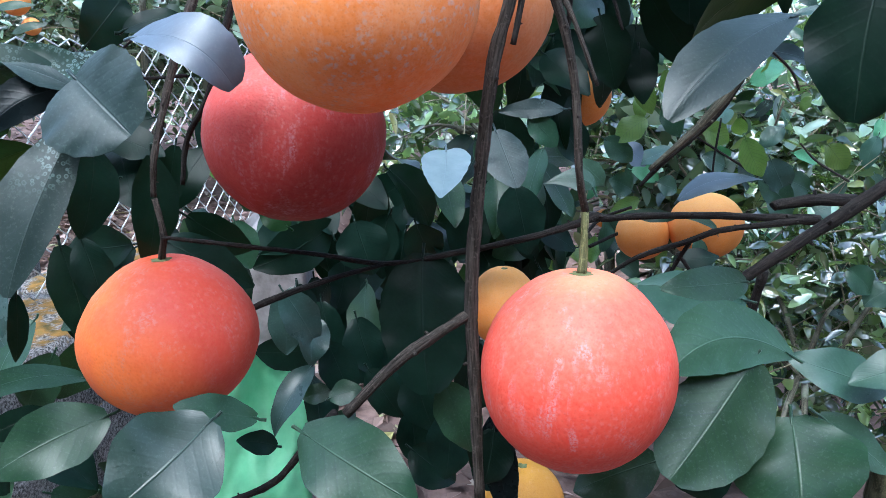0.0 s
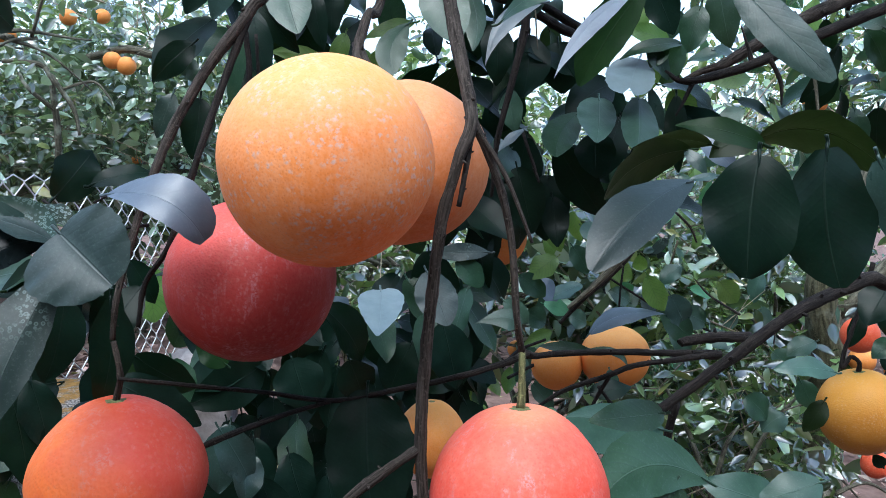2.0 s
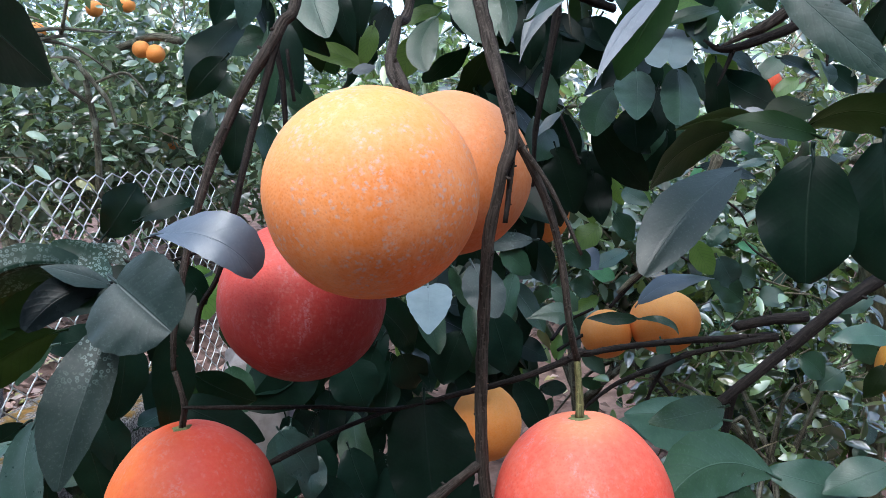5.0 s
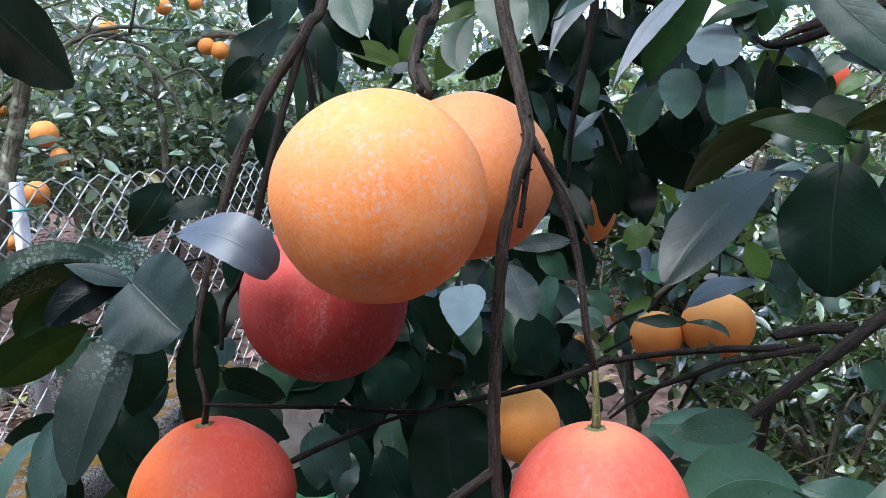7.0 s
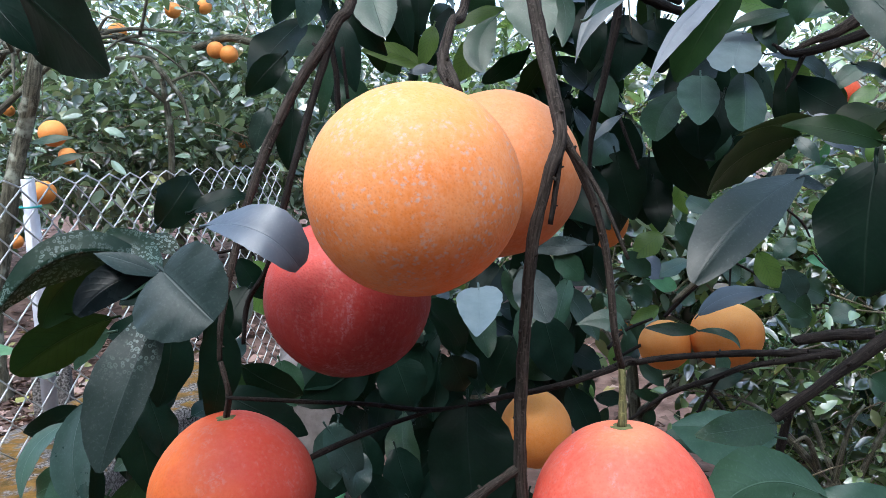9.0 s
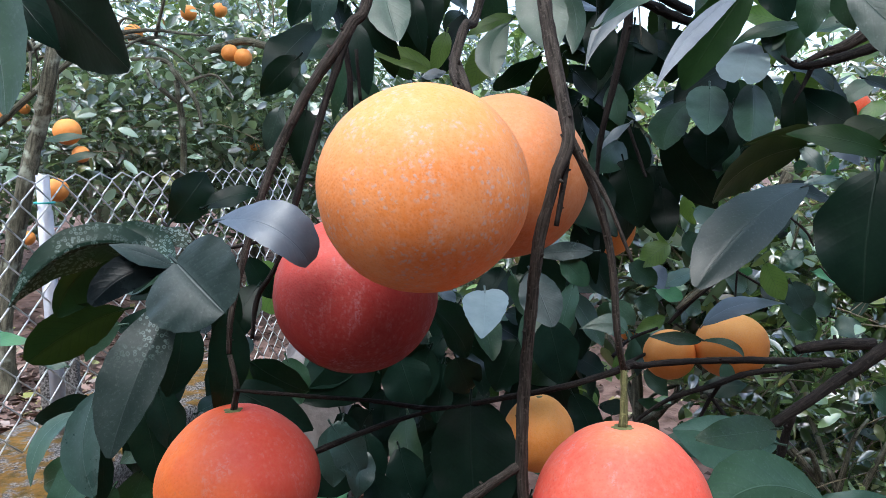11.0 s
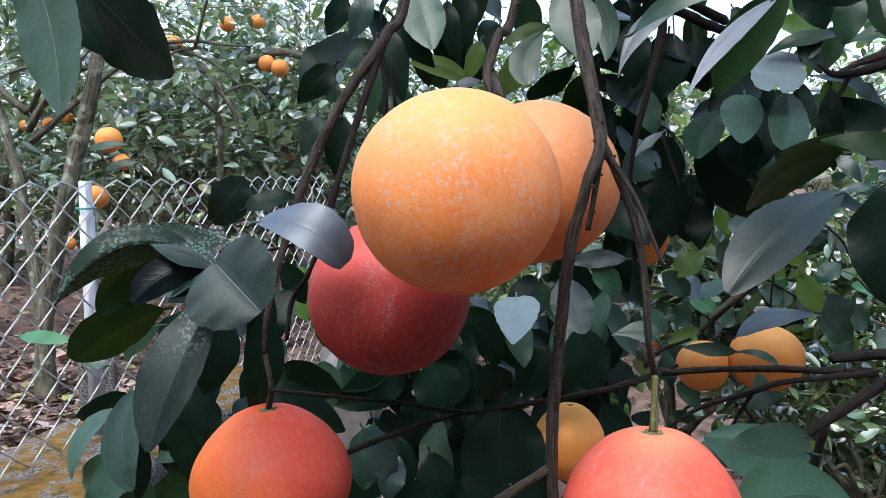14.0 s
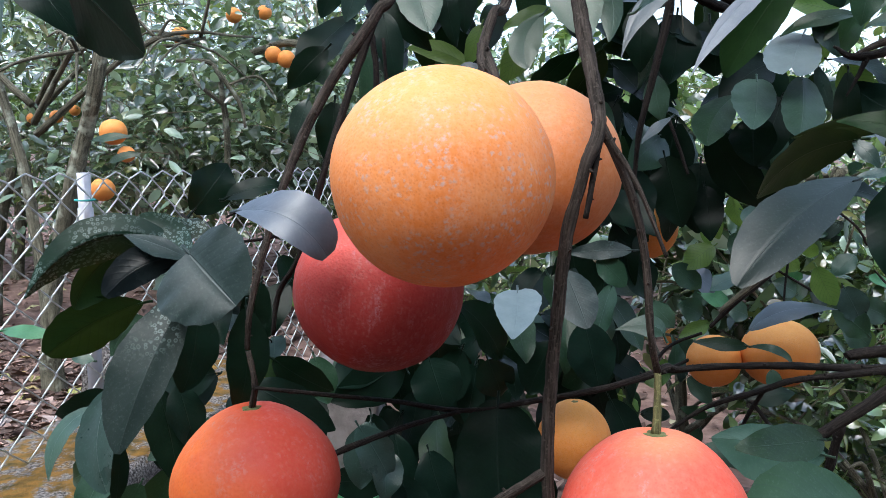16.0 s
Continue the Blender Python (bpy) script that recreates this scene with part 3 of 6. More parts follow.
def crown(parent, centre, radii, count, size, seed, material=None, name="crown", droop=0.35, hollow=0.35):
    """A mass of small folded leaves in ragged clumps; one mesh."""
    rng = random.Random(seed)
    c = Vector(centre)
    if size < 0.09:
        count, size = int(count * 1.7), size * 0.9
    verts, faces = [], []
    clumps = []
    for _ in range(max(6, count // 26)):
        d = Vector((rng.gauss(0, 1), rng.gauss(0, 1), rng.gauss(0, 1))).normalized()
        clumps.append(Vector((d.x * radii[0], d.y * radii[1], d.z * radii[2])) * (hollow + (1.05 - hollow) * rng.random() ** 0.6))
    for i in range(count):
        q = c + clumps[i % len(clumps)] + Vector((rng.gauss(0, 1), rng.gauss(0, 1), rng.gauss(0, 1))) * size * 0.95
        along = Vector((rng.gauss(0, 1), rng.gauss(0, 1), rng.gauss(0, 0.6) - droop)).normalized()
        up = Vector((rng.gauss(0, 1.0), rng.gauss(0, 1.0) - 0.2, 1.0))
        up = (up - along * up.dot(along)).normalized()
        over = up.cross(along)
        s = size * rng.uniform(0.6, 1.25)
        w = s * rng.uniform(0.15, 0.25)
        fold = rng.uniform(0.1, 0.5) * w
        k = len(verts)
        if size < 0.08:
            bend = rng.uniform(0.05, 0.28)
            verts.append(q)
            for u, h in ((0.12, 0.55), (0.3, 0.95), (0.52, 1.0), (0.74, 0.75), (0.9, 0.38)):
                mid = q + along * s * u - up * s * bend * u * u
                verts += [mid + over * w * h + up * fold * h, mid, mid - over * w * h + up * fold * h]
            verts.append(q + along * s - up * s * bend)
            faces += [(k, k + 2, k + 1), (k, k + 3, k + 2), (k + 13, k + 14, k + 16), (k + 14, k + 15, k + 16)]
            for j in range(k + 1, k + 13, 3):
                faces += [(j, j + 1, j + 4, j + 3), (j + 1, j + 2, j + 5, j + 4)]
            continue
        verts += [q, q + along * s * 0.3 + over * w + up * fold, q + along * s * 0.3, q + along * s * 0.3 - over * w + up * fold,
                  q + along * s * 0.68 + over * w * 0.85 + up * fold * 0.7 - up * s * 0.03, q + along * s * 0.68 - up * s * 0.05, q + along * s * 0.68 - over * w * 0.85 + up * fold * 0.7 - up * s * 0.03,
                  q + along * s - up * s * 0.14]
        faces += [(k, k + 2, k + 1), (k, k + 3, k + 2), (k + 1, k + 2, k + 5, k + 4), (k + 2, k + 3, k + 6, k + 5), (k + 4, k + 5, k + 7), (k + 5, k + 6, k + 7)]
    me = bpy.data.meshes.new(name)
    me.from_pydata([tuple(v) for v in verts], [], faces)
    me.polygons.foreach_set("use_smooth", [True] * len(faces))
    me.materials.append(material or CROWN)
    ob = new(name, me)
    if parent is not None:
        ob.parent = parent
        ob.matrix_parent_inverse = Matrix.Translation(parent.location).inverted()
    return ob


PALE_STONE = plain_material("pale_weathered_stone", (0.09, 0.078, 0.07), (0.34, 0.31, 0.31), 18, 0.9, 0, 0.012, 0.15)
MINT = plain_material("mint_plastic", (0.18, 0.52, 0.28), (0.34, 0.74, 0.46), 14, 0.45, 0, 0.004)


# ---- ground, wall and fence ----
def fence_x(y):
    return -0.63 + 0.18 * (y - 1.31)


def ground_z(x, y):
    s = min(max((fence_x(y) - 0.05 - x) / 0.5 + 0.5, 0.0), 1.0)
    return 0.27 * s * s * (3 - 2 * s) + 0.02 * noise.noise(Vector((x * 1.7, y * 1.7, 0)))


def build_ground():
    bm = bmesh.new()
    steps = [-60, -30, -15, -8, -5] + [-4 + 0.2 * i for i in range(46)] + [6, 9, 15, 30, 60]
    rows = [[bm.verts.new((x, y + 1, ground_z(x, y + 1) + (0.012 * noise.noise(Vector((x * 9, y * 9, 3)))))) for x in steps] for y in steps]
    for a, b in zip(rows, rows[1:]):
        for k in range(len(steps) - 1):
            bm.faces.new((a[k], a[k + 1], b[k + 1], b[k]))
    g = part("ground", bm, SOIL)
    tagged(g, "reddish brown orchard soil under dry leaf litter", "ground", kind="structure")
    rng = random.Random(11)
    verts, faces = [], []
    for i in range(14000):
        x, y = (rng.uniform(-4, 4.5), rng.uniform(0.6, 6.5)) if i < 9000 else (rng.gauss(-1.1, 0.5), rng.gauss(1.7, 0.6))
        z = ground_z(x, y) + 0.012 + 0.012 * rng.random()
        a, s = rng.uniform(0, 6.28), rng.uniform(0.03, 0.075)
        u = Vector((math.cos(a), math.sin(a), rng.uniform(-0.3, 0.3)))
        w = Vector((-math.sin(a), math.cos(a), rng.uniform(-0.5, 0.5))) * 0.24
        q = Vector((x, y, z))
        k = len(verts)
        verts += [q - u * s * 0.5, q + w * s + Vector((0, 0, 0.006)), q + u * s * 0.5, q - w * s + Vector((0, 0, 0.008)), q]
        faces += [(k, k + 4, k + 1), (k + 1, k + 4, k + 2), (k + 2, k + 4, k + 3), (k + 3, k + 4, k)]
    me = bpy.data.meshes.new("leaf_litter")
    me.from_pydata([tuple(v) for v in verts], [], faces)
    me.materials.append(LITTER)
    tagged(new("leaf_litter", me), "dry brown fallen leaves scattered over the soil", "leaf litter", kind="stuff")


def stone_block(parent, centre, size, turn, seed, name="stone"):
    """A rough-hewn block: a subdivided box with worn corners and an uneven face."""
    bm = bmesh.new()
    bmesh.ops.create_cube(bm, size=1.0)
    bmesh.ops.subdivide_edges(bm, edges=bm.edges[:], cuts=7, use_grid_fill=True)
    for v in bm.verts:
        q = v.co * 2
        n = q.normalized() * max(abs(q.x), abs(q.y), abs(q.z))
        q = q.lerp(n, 0.16)
        q += q.normalized() * 0.07 * noise.noise(q * 2.3 + Vector((seed, 0, seed)))
        q += q.normalized() * 0.03 * noise.noise(q * 7 + Vector((seed, 3, 0)))
        v.co = Vector((q.x * size[0], q.y * size[1], q.z * size[2])) * 0.5
    bm.transform(pose(*centre, 0, 0, turn))
    return part(name, bm, STONE, parent)


def build_wall():
    wall = thing("wall_low", (fence_x(1.5), 1.5, 0.0), "low rough wall of speckled grey stone with yellow moss", "wall", kind="structure")
    rng = random.Random(4)
    turn = -math.degrees(math.atan(0.18))
    for course, (z, tall) in enumerate(((0.08, 0.2), (0.26, 0.2), (0.425, 0.16))):
        y = 0.45 + 0.1 * course
        while y < 1.5:
            long = rng.uniform(0.26, 0.42)
            stone_block(wall, (fence_x(y + long / 2) + 0.02 + rng.uniform(-0.012, 0.012), y + long / 2, z), (0.26, long * 1.02, tall * 1.03), turn, rng.random() * 40)
            y += long
    rock = thing("rock", (-0.80, 1.66, 0.27), "rough grey speckled stone standing behind the fence", "stone")
    stone_block(rock, (-0.80, 1.66, 0.40), (0.075, 0.09, 0.36), 20, 7.7)


def build_fence():
    fence = thing("chain_link_fence", (fence_x(1.31), 1.31, 0.5), "galvanised chain-link fence on the low stone wall", "fence")
    top, low, step, rise = 0.935, 0.49, 0.036, 0.030
    y = 0.55
    i = 0
    along = Vector((0.18, 1, 0)).normalized()
    out = Vector((along.y, -along.x, 0))
    while y < 2.4:
        origin = Vector((fence_x(y), y, 0))
        bm = bmesh.new()
        pts = []
        k = 0
        z = top + 0.012 - 0.022 * (y - 1.3)
        while z > (low if y < 1.62 else 0.12):
            s = 1 if (k + i) % 2 else -1
            jog = 0.003 * noise.noise(Vector((i * 3.1, k * 1.7, 0)))
            pts.append((*(origin + along * (s * step * 0.5 + jog) + out * s * 0.002 + Vector((0, 0, z))), 0.0015))
            z -= rise * (0.5 if k == 0 else 1.0)
            k += 1
        fine = []
        for a, b in zip(pts, pts[1:]):
            a, b = Vector(a), Vector(b)
            fine += [a.lerp(b, 0.08), a.lerp(b, 0.5), a.lerp(b, 0.92)]
        tube(bm, [tuple(q) for q in fine], 5)
        part("wire", bm, WIRE, fence)
        y += step * along.y
        i += 1
    for py, hi in ((1.315, 0.945),):
        c = Vector((fence_x(py) - 0.012, py, 0))
        bm = bmesh.new()
        bmesh.ops.create_cube(bm, size=1.0)
        bmesh.ops.bevel(bm, geom=bm.edges[:], offset=0.12, segments=2, affect="EDGES")
        bm.transform(Matrix.Translation(c + Vector((0, 0, (hi + 0.46) / 2))) @ Matrix.Rotation(-math.atan(0.18), 4, "Z") @ Matrix.Diagonal((0.018, 0.022, hi - 0.46, 1)))
        post = part("post", bm, POST, fence, "grey-white square plastic post")
        bm = bmesh.new()
        ring = [(*(c + Vector((math.cos(a) * 0.0155, math.sin(a) * 0.0155, hi - 0.045))), 0.0018) for a in [2 * math.pi * k / 16 for k in range(17)]]
        tube(bm, ring, 6)
        part("tie", bm, TIE, post, "teal wire tie")


build_ground()
build_wall()
build_fence()


# ---- trees behind ----
BARK_PALE = bark_material("pale_twig_bark", (0.10, 0.09, 0.06), (0.26, 0.22, 0.15))


def far_tree(x, y, height, girth, limbs, crowns, label, seed, material=None, size=0.085, spines=(), twigs=34):
    """An orchard tree: a leaning trunk from the ground, limbs, and a crown of ragged leaf clumps."""
    rng = random.Random(seed)
    z = ground_z(x, y)
    tree = thing("orange_tree", (x, y, z), label, "tree")
    lean = Vector((rng.uniform(-0.15, 0.15), rng.uniform(-0.1, 0.2), 1))
    top = Vector((x, y, z)) + lean * height
    bm = bmesh.new()
    mid = Vector((x, y, z)).lerp(top, 0.5) + Vector((rng.uniform(-0.05, 0.05), 0, 0))
    tube(bm, glide([(x, y, z - 0.05, girth * 1.35), (x + 0.01, y, z + 0.06, girth * 1.05), (*mid, girth * 0.9), (*top, girth * 0.6)], 6), 14, 0.35)
    if spines:
        bm.clear()
        for spine in spines:
            tube(bm, glide(spine, 6), 14, 0.35)
    part("trunk", bm, BARK_GREY, tree)
    for i in range(limbs):
        a = 2 * math.pi * (i + rng.random() * 0.6) / limbs
        start = mid.lerp(top, rng.uniform(0.1, 0.9))
        reach = rng.uniform(0.4, 0.9) * height
        end = start + Vector((math.cos(a) * reach, math.sin(a) * reach, rng.uniform(0.05, 0.7) * reach))
        bend = start.lerp(end, 0.5) + Vector((rng.uniform(-0.1, 0.1), rng.uniform(-0.1, 0.1), 0.12))
        bm = bmesh.new()
        tube(bm, glide([(*start, girth * 0.5), (*bend, girth * 0.34), (*end, girth * 0.12)], 6), 8, 0.3)
        for _ in range(7):
            q = bend.lerp(end, rng.random())
            d = Vector((rng.uniform(-1, 1), rng.uniform(-1, 1), rng.uniform(-0.8, 0.7))) * rng.uniform(0.12, 0.35)
            tube(bm, glide([(*q, 0.006), (*(q + d * 0.5 + Vector((0, 0, 0.03))), 0.004), (*(q + d), 0.002)], 4), 5)
        part("limb", bm, BARK_GREY, tree)
    bm = bmesh.new()
    for c, r, n in crowns:
        for _ in range(twigs):
            d = Vector((rng.gauss(0, 1), rng.gauss(0, 1), rng.gauss(0, 1))).normalized()
            q = Vector(c) + Vector((d.x * r[0], d.y * r[1], d.z * r[2])) * rng.uniform(0.3, 0.95)
            d = Vector((rng.gauss(0, 1), rng.gauss(0, 0.6), rng.gauss(0.2, 0.8))).normalized() * rng.uniform(1.5, 4.5) * size
            tube(bm, glide([(*(q - d), 0.038 * size), (*(q + Vector((0, 0, size * 0.4))), 0.028 * size), (*(q + d), 0.012 * size)], 3), 5, 0.3)
    part("brushwood", bm, BARK_PALE if material in (CROWN_OPEN_LIT, CROWN_LIT) else BARK, tree)["kind"] = "stuff"
    for i, (c, r, n) in enumerate(crowns):
        crown(tree, c, r, n, size, seed * 31 + i, material)
    return tree


far_tree(-1.20, 2.18, 1.0, 0.022, 3, (((-1.15, 2.75, 1.55), (0.75, 0.45, 0.42), 750), ((-1.9, 2.6, 1.15), (0.35, 0.4, 0.3), 350), ((-1.2, 2.95, 0.98), (0.5, 0.3, 0.22), 1100)), "young orange tree with two grey trunks behind the fence", 1, CROWN_OPEN_LIT, 0.065,
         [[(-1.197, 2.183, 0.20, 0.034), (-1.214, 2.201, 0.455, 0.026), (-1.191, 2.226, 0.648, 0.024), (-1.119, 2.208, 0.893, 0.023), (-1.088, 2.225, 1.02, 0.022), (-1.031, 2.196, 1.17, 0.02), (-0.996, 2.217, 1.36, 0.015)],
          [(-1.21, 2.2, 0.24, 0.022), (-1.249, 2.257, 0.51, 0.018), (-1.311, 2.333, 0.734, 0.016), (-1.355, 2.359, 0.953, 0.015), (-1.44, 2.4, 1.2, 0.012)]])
far_tree(-1.95, 3.1, 0.9, 0.028, 4, (((-1.9, 3.3, 1.6), (0.9, 0.6, 0.7), 700),), "orange tree with thin leaning trunks behind the fence", 2, CROWN_OPEN_LIT, 0.068)
pale = far_tree(-0.75, 3.4, 0.7, 0.04, 5, (((-0.8, 3.15, 1.05), (0.6, 0.4, 0.36), 2300), ((-0.5, 3.4, 1.6), (0.7, 0.5, 0.45), 650)), "leafy orange tree behind the fence with bare pale twigs", 3, CROWN_OPEN_LIT, 0.066)
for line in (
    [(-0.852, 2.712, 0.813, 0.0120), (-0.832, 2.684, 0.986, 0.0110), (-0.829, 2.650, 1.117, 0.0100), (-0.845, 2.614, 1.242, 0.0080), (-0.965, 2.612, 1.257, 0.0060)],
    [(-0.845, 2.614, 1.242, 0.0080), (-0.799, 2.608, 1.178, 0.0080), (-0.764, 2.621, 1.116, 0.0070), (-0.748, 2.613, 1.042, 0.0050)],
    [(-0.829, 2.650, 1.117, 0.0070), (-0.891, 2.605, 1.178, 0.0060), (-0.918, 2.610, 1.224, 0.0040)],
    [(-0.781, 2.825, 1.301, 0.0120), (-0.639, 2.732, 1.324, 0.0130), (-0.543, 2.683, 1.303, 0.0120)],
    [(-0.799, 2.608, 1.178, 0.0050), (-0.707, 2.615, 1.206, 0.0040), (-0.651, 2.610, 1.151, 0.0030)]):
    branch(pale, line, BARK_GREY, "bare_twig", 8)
far_tree(-2.0, 5.2, 1.2, 0.06, 5, (((-1.9, 5.0, 1.4), (1.5, 0.8, 0.8), 800), ((-0.4, 5.4, 1.3), (1.4, 0.8, 0.8), 1100)), "large orange tree further back in the orchard", 4, CROWN_OPEN_LIT)
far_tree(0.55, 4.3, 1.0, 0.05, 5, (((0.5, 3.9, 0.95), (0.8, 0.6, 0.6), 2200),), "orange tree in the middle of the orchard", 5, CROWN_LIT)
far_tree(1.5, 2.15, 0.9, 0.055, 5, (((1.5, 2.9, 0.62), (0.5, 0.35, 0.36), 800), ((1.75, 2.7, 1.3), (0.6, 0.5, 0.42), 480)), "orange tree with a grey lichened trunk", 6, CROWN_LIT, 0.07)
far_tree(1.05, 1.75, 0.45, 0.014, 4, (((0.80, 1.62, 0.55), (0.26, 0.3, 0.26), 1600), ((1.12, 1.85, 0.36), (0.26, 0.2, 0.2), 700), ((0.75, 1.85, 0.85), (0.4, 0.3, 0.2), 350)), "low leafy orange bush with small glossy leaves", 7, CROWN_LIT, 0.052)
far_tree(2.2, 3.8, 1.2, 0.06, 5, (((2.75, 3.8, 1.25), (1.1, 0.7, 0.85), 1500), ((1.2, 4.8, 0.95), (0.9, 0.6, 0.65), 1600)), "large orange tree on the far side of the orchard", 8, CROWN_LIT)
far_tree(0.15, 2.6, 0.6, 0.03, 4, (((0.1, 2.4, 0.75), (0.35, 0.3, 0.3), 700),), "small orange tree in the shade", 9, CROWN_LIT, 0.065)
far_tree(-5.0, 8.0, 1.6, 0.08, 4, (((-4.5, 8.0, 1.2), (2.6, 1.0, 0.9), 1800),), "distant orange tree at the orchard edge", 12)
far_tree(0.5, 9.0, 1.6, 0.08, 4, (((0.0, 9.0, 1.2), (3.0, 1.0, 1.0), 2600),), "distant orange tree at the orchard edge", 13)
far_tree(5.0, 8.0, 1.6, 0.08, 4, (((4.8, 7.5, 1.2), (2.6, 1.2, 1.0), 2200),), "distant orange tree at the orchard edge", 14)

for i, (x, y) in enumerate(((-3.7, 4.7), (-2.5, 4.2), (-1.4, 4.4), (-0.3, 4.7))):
    far_tree(x, y, 0.7, 0.03, 3, (((x, y, 0.98), (0.85, 0.4, 0.5), 1500),), "leafy orange tree in the row behind the fence", 60 + i, CROWN_OPEN_LIT)

# added tree standing in for the shaded depth between the crowns
far_tree(-1.6, 3.9, 0.8, 0.04, 4, (((-1.4, 3.85, 1.25), (1.5, 0.25, 0.6), 1100),), "dense orange tree added to fill the dark gaps behind the fence", 71, CROWN_LIT, 0.085)

# saplings with leaves coloured as lit
far_tree(0.54, 1.83, 0.5, 0.018, 3, (((0.54, 1.73, 0.74), (0.24, 0.2, 0.16), 420),), "young orange tree with leaves coloured as brightly lit", 31, CROWN_OPEN_LIT, 0.08)
far_tree(0.89, 1.87, 0.5, 0.018, 3, (((0.89, 1.77, 0.65), (0.3, 0.22, 0.2), 900),), "young orange tree with glossy leaves", 32, CROWN_OPEN_LIT, 0.062)
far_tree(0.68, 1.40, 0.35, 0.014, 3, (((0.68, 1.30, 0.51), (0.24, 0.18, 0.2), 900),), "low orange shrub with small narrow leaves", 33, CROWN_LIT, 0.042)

# unseen trees added all round to block low sky light
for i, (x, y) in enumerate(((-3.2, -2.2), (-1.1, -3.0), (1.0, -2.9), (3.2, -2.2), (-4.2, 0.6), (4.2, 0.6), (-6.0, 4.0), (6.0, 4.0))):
    far_tree(x, y, 1.3, 0.06, 4, (((x, y, 2.0 if y < 0 else 1.4), (1.5, 1.0, 2.0 if y < 0 else 1.3), 6500 if y < 0 else 900),), "unseen leafy orange tree added to block low sky light", 40 + i, CROWN_SHADED, 0.17)

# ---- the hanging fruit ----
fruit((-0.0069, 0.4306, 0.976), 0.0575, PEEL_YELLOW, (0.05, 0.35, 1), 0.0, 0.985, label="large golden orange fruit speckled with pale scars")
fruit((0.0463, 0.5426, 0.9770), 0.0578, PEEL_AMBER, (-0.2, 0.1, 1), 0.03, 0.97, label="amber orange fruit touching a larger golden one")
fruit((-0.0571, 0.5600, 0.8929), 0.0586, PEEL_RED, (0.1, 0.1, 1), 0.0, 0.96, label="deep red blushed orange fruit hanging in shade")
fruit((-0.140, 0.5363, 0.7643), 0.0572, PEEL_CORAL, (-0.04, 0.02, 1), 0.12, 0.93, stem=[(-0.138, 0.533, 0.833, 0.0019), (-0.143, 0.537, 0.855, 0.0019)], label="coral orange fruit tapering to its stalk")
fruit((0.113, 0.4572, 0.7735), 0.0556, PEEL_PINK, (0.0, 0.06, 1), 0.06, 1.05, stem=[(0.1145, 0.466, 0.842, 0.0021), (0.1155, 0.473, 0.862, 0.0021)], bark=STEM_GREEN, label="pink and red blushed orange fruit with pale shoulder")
fruit((0.381, 1.257, 0.654), 0.042, PEEL_FAR, (0, 0.4, 1), 0, 0.97, label="round orange fruit beside its twin behind a dark twig")
fruit((0.475, 1.240, 0.672), 0.058, PEEL_FAR, (0, 0.4, 1), 0, 0.9, label="larger round orange fruit under a drooping leaf")
fruit((0.122, 0.904, 0.657), 0.042, PEEL_FAR, (0, 0, 1), 0.1, 1.1, label="orange fruit in shade behind a hanging stem")
fruit((0.128, 0.75, 0.498), 0.045, PEEL_MUSTARD_SHADED, (0, 0, 1), 0, 1, label="orange fruit low down behind the leaves")
fruit((0.621, 0.828, 0.705), 0.0495, PEEL_MUSTARD_SHADED, (-0.15, 0, 1), 0, 1.02, stem=[(0.612, 0.826, 0.764, 0.0025), (0.602, 0.828, 0.770, 0.0025), (0.594, 0.83, 0.757, 0.0025), (0.596, 0.832, 0.775, 0.0025), (0.606, 0.835, 0.80, 0.0025), (0.622, 0.84, 0.845, 0.0025), (0.63, 0.84, 0.88, 0.003)], bark=BARK_DARK, label="golden orange fruit hanging near a grey trunk")
fruit((-0.977, 2.159, 1.023), 0.0362, PEEL_FAR, (0, 0, 1), 0, 0.97, label="small far orange fruit among the leaves", seg=32)
fruit((-0.950, 2.173, 0.963), 0.0233, PEEL_FAR, (0, 0, 1), 0, 0.97, label="small far orange fruit among the leaves", seg=32)
fruit((-0.857, 2.891, 1.440), 0.0282, PEEL_FAR, (0, 0, 1), 0, 0.97, label="small far orange fruit among the leaves", seg=32)
fruit((-1.048, 2.875, 1.369), 0.0322, PEEL_FAR, (0, 0, 1), 0, 0.97, label="small far orange fruit among the leaves", seg=32)
fruit((-0.678, 2.726, 1.286), 0.0286, PEEL_FAR, (0, 0, 1), 0, 0.97, label="small far orange fruit among the leaves", seg=32)
fruit((-0.635, 2.726, 1.271), 0.0305, PEEL_FAR, (0, 0, 1), 0, 0.97, label="small far orange fruit among the leaves", seg=32)
fruit((-0.763, 2.947, 1.458), 0.0267, PEEL_FAR, (0, 0, 1), 0, 0.97, label="small far orange fruit among the leaves", seg=32)
fruit((-1.656, 2.970, 1.085), 0.0212, PEEL_FAR, (0, 0, 1), 0, 0.97, label="small far orange fruit among the leaves", seg=32)
fruit((-1.567, 2.974, 1.091), 0.0244, PEEL_FAR, (0, 0, 1), 0, 0.97, label="small far orange fruit among the leaves", seg=32)
fruit((-1.498, 2.979, 1.114), 0.0212, PEEL_FAR, (0, 0, 1), 0, 0.97, label="small far orange fruit among the leaves", seg=32)
fruit((-1.193, 2.335, 0.717), 0.0221, PEEL_FAR, (0, 0, 1), 0, 0.97, label="small far orange fruit among the leaves", seg=32)
fruit((-1.109, 2.355, 0.856), 0.0356, PEEL_FAR, (0, 0, 1), 0, 0.97, label="small far orange fruit among the leaves", seg=32)
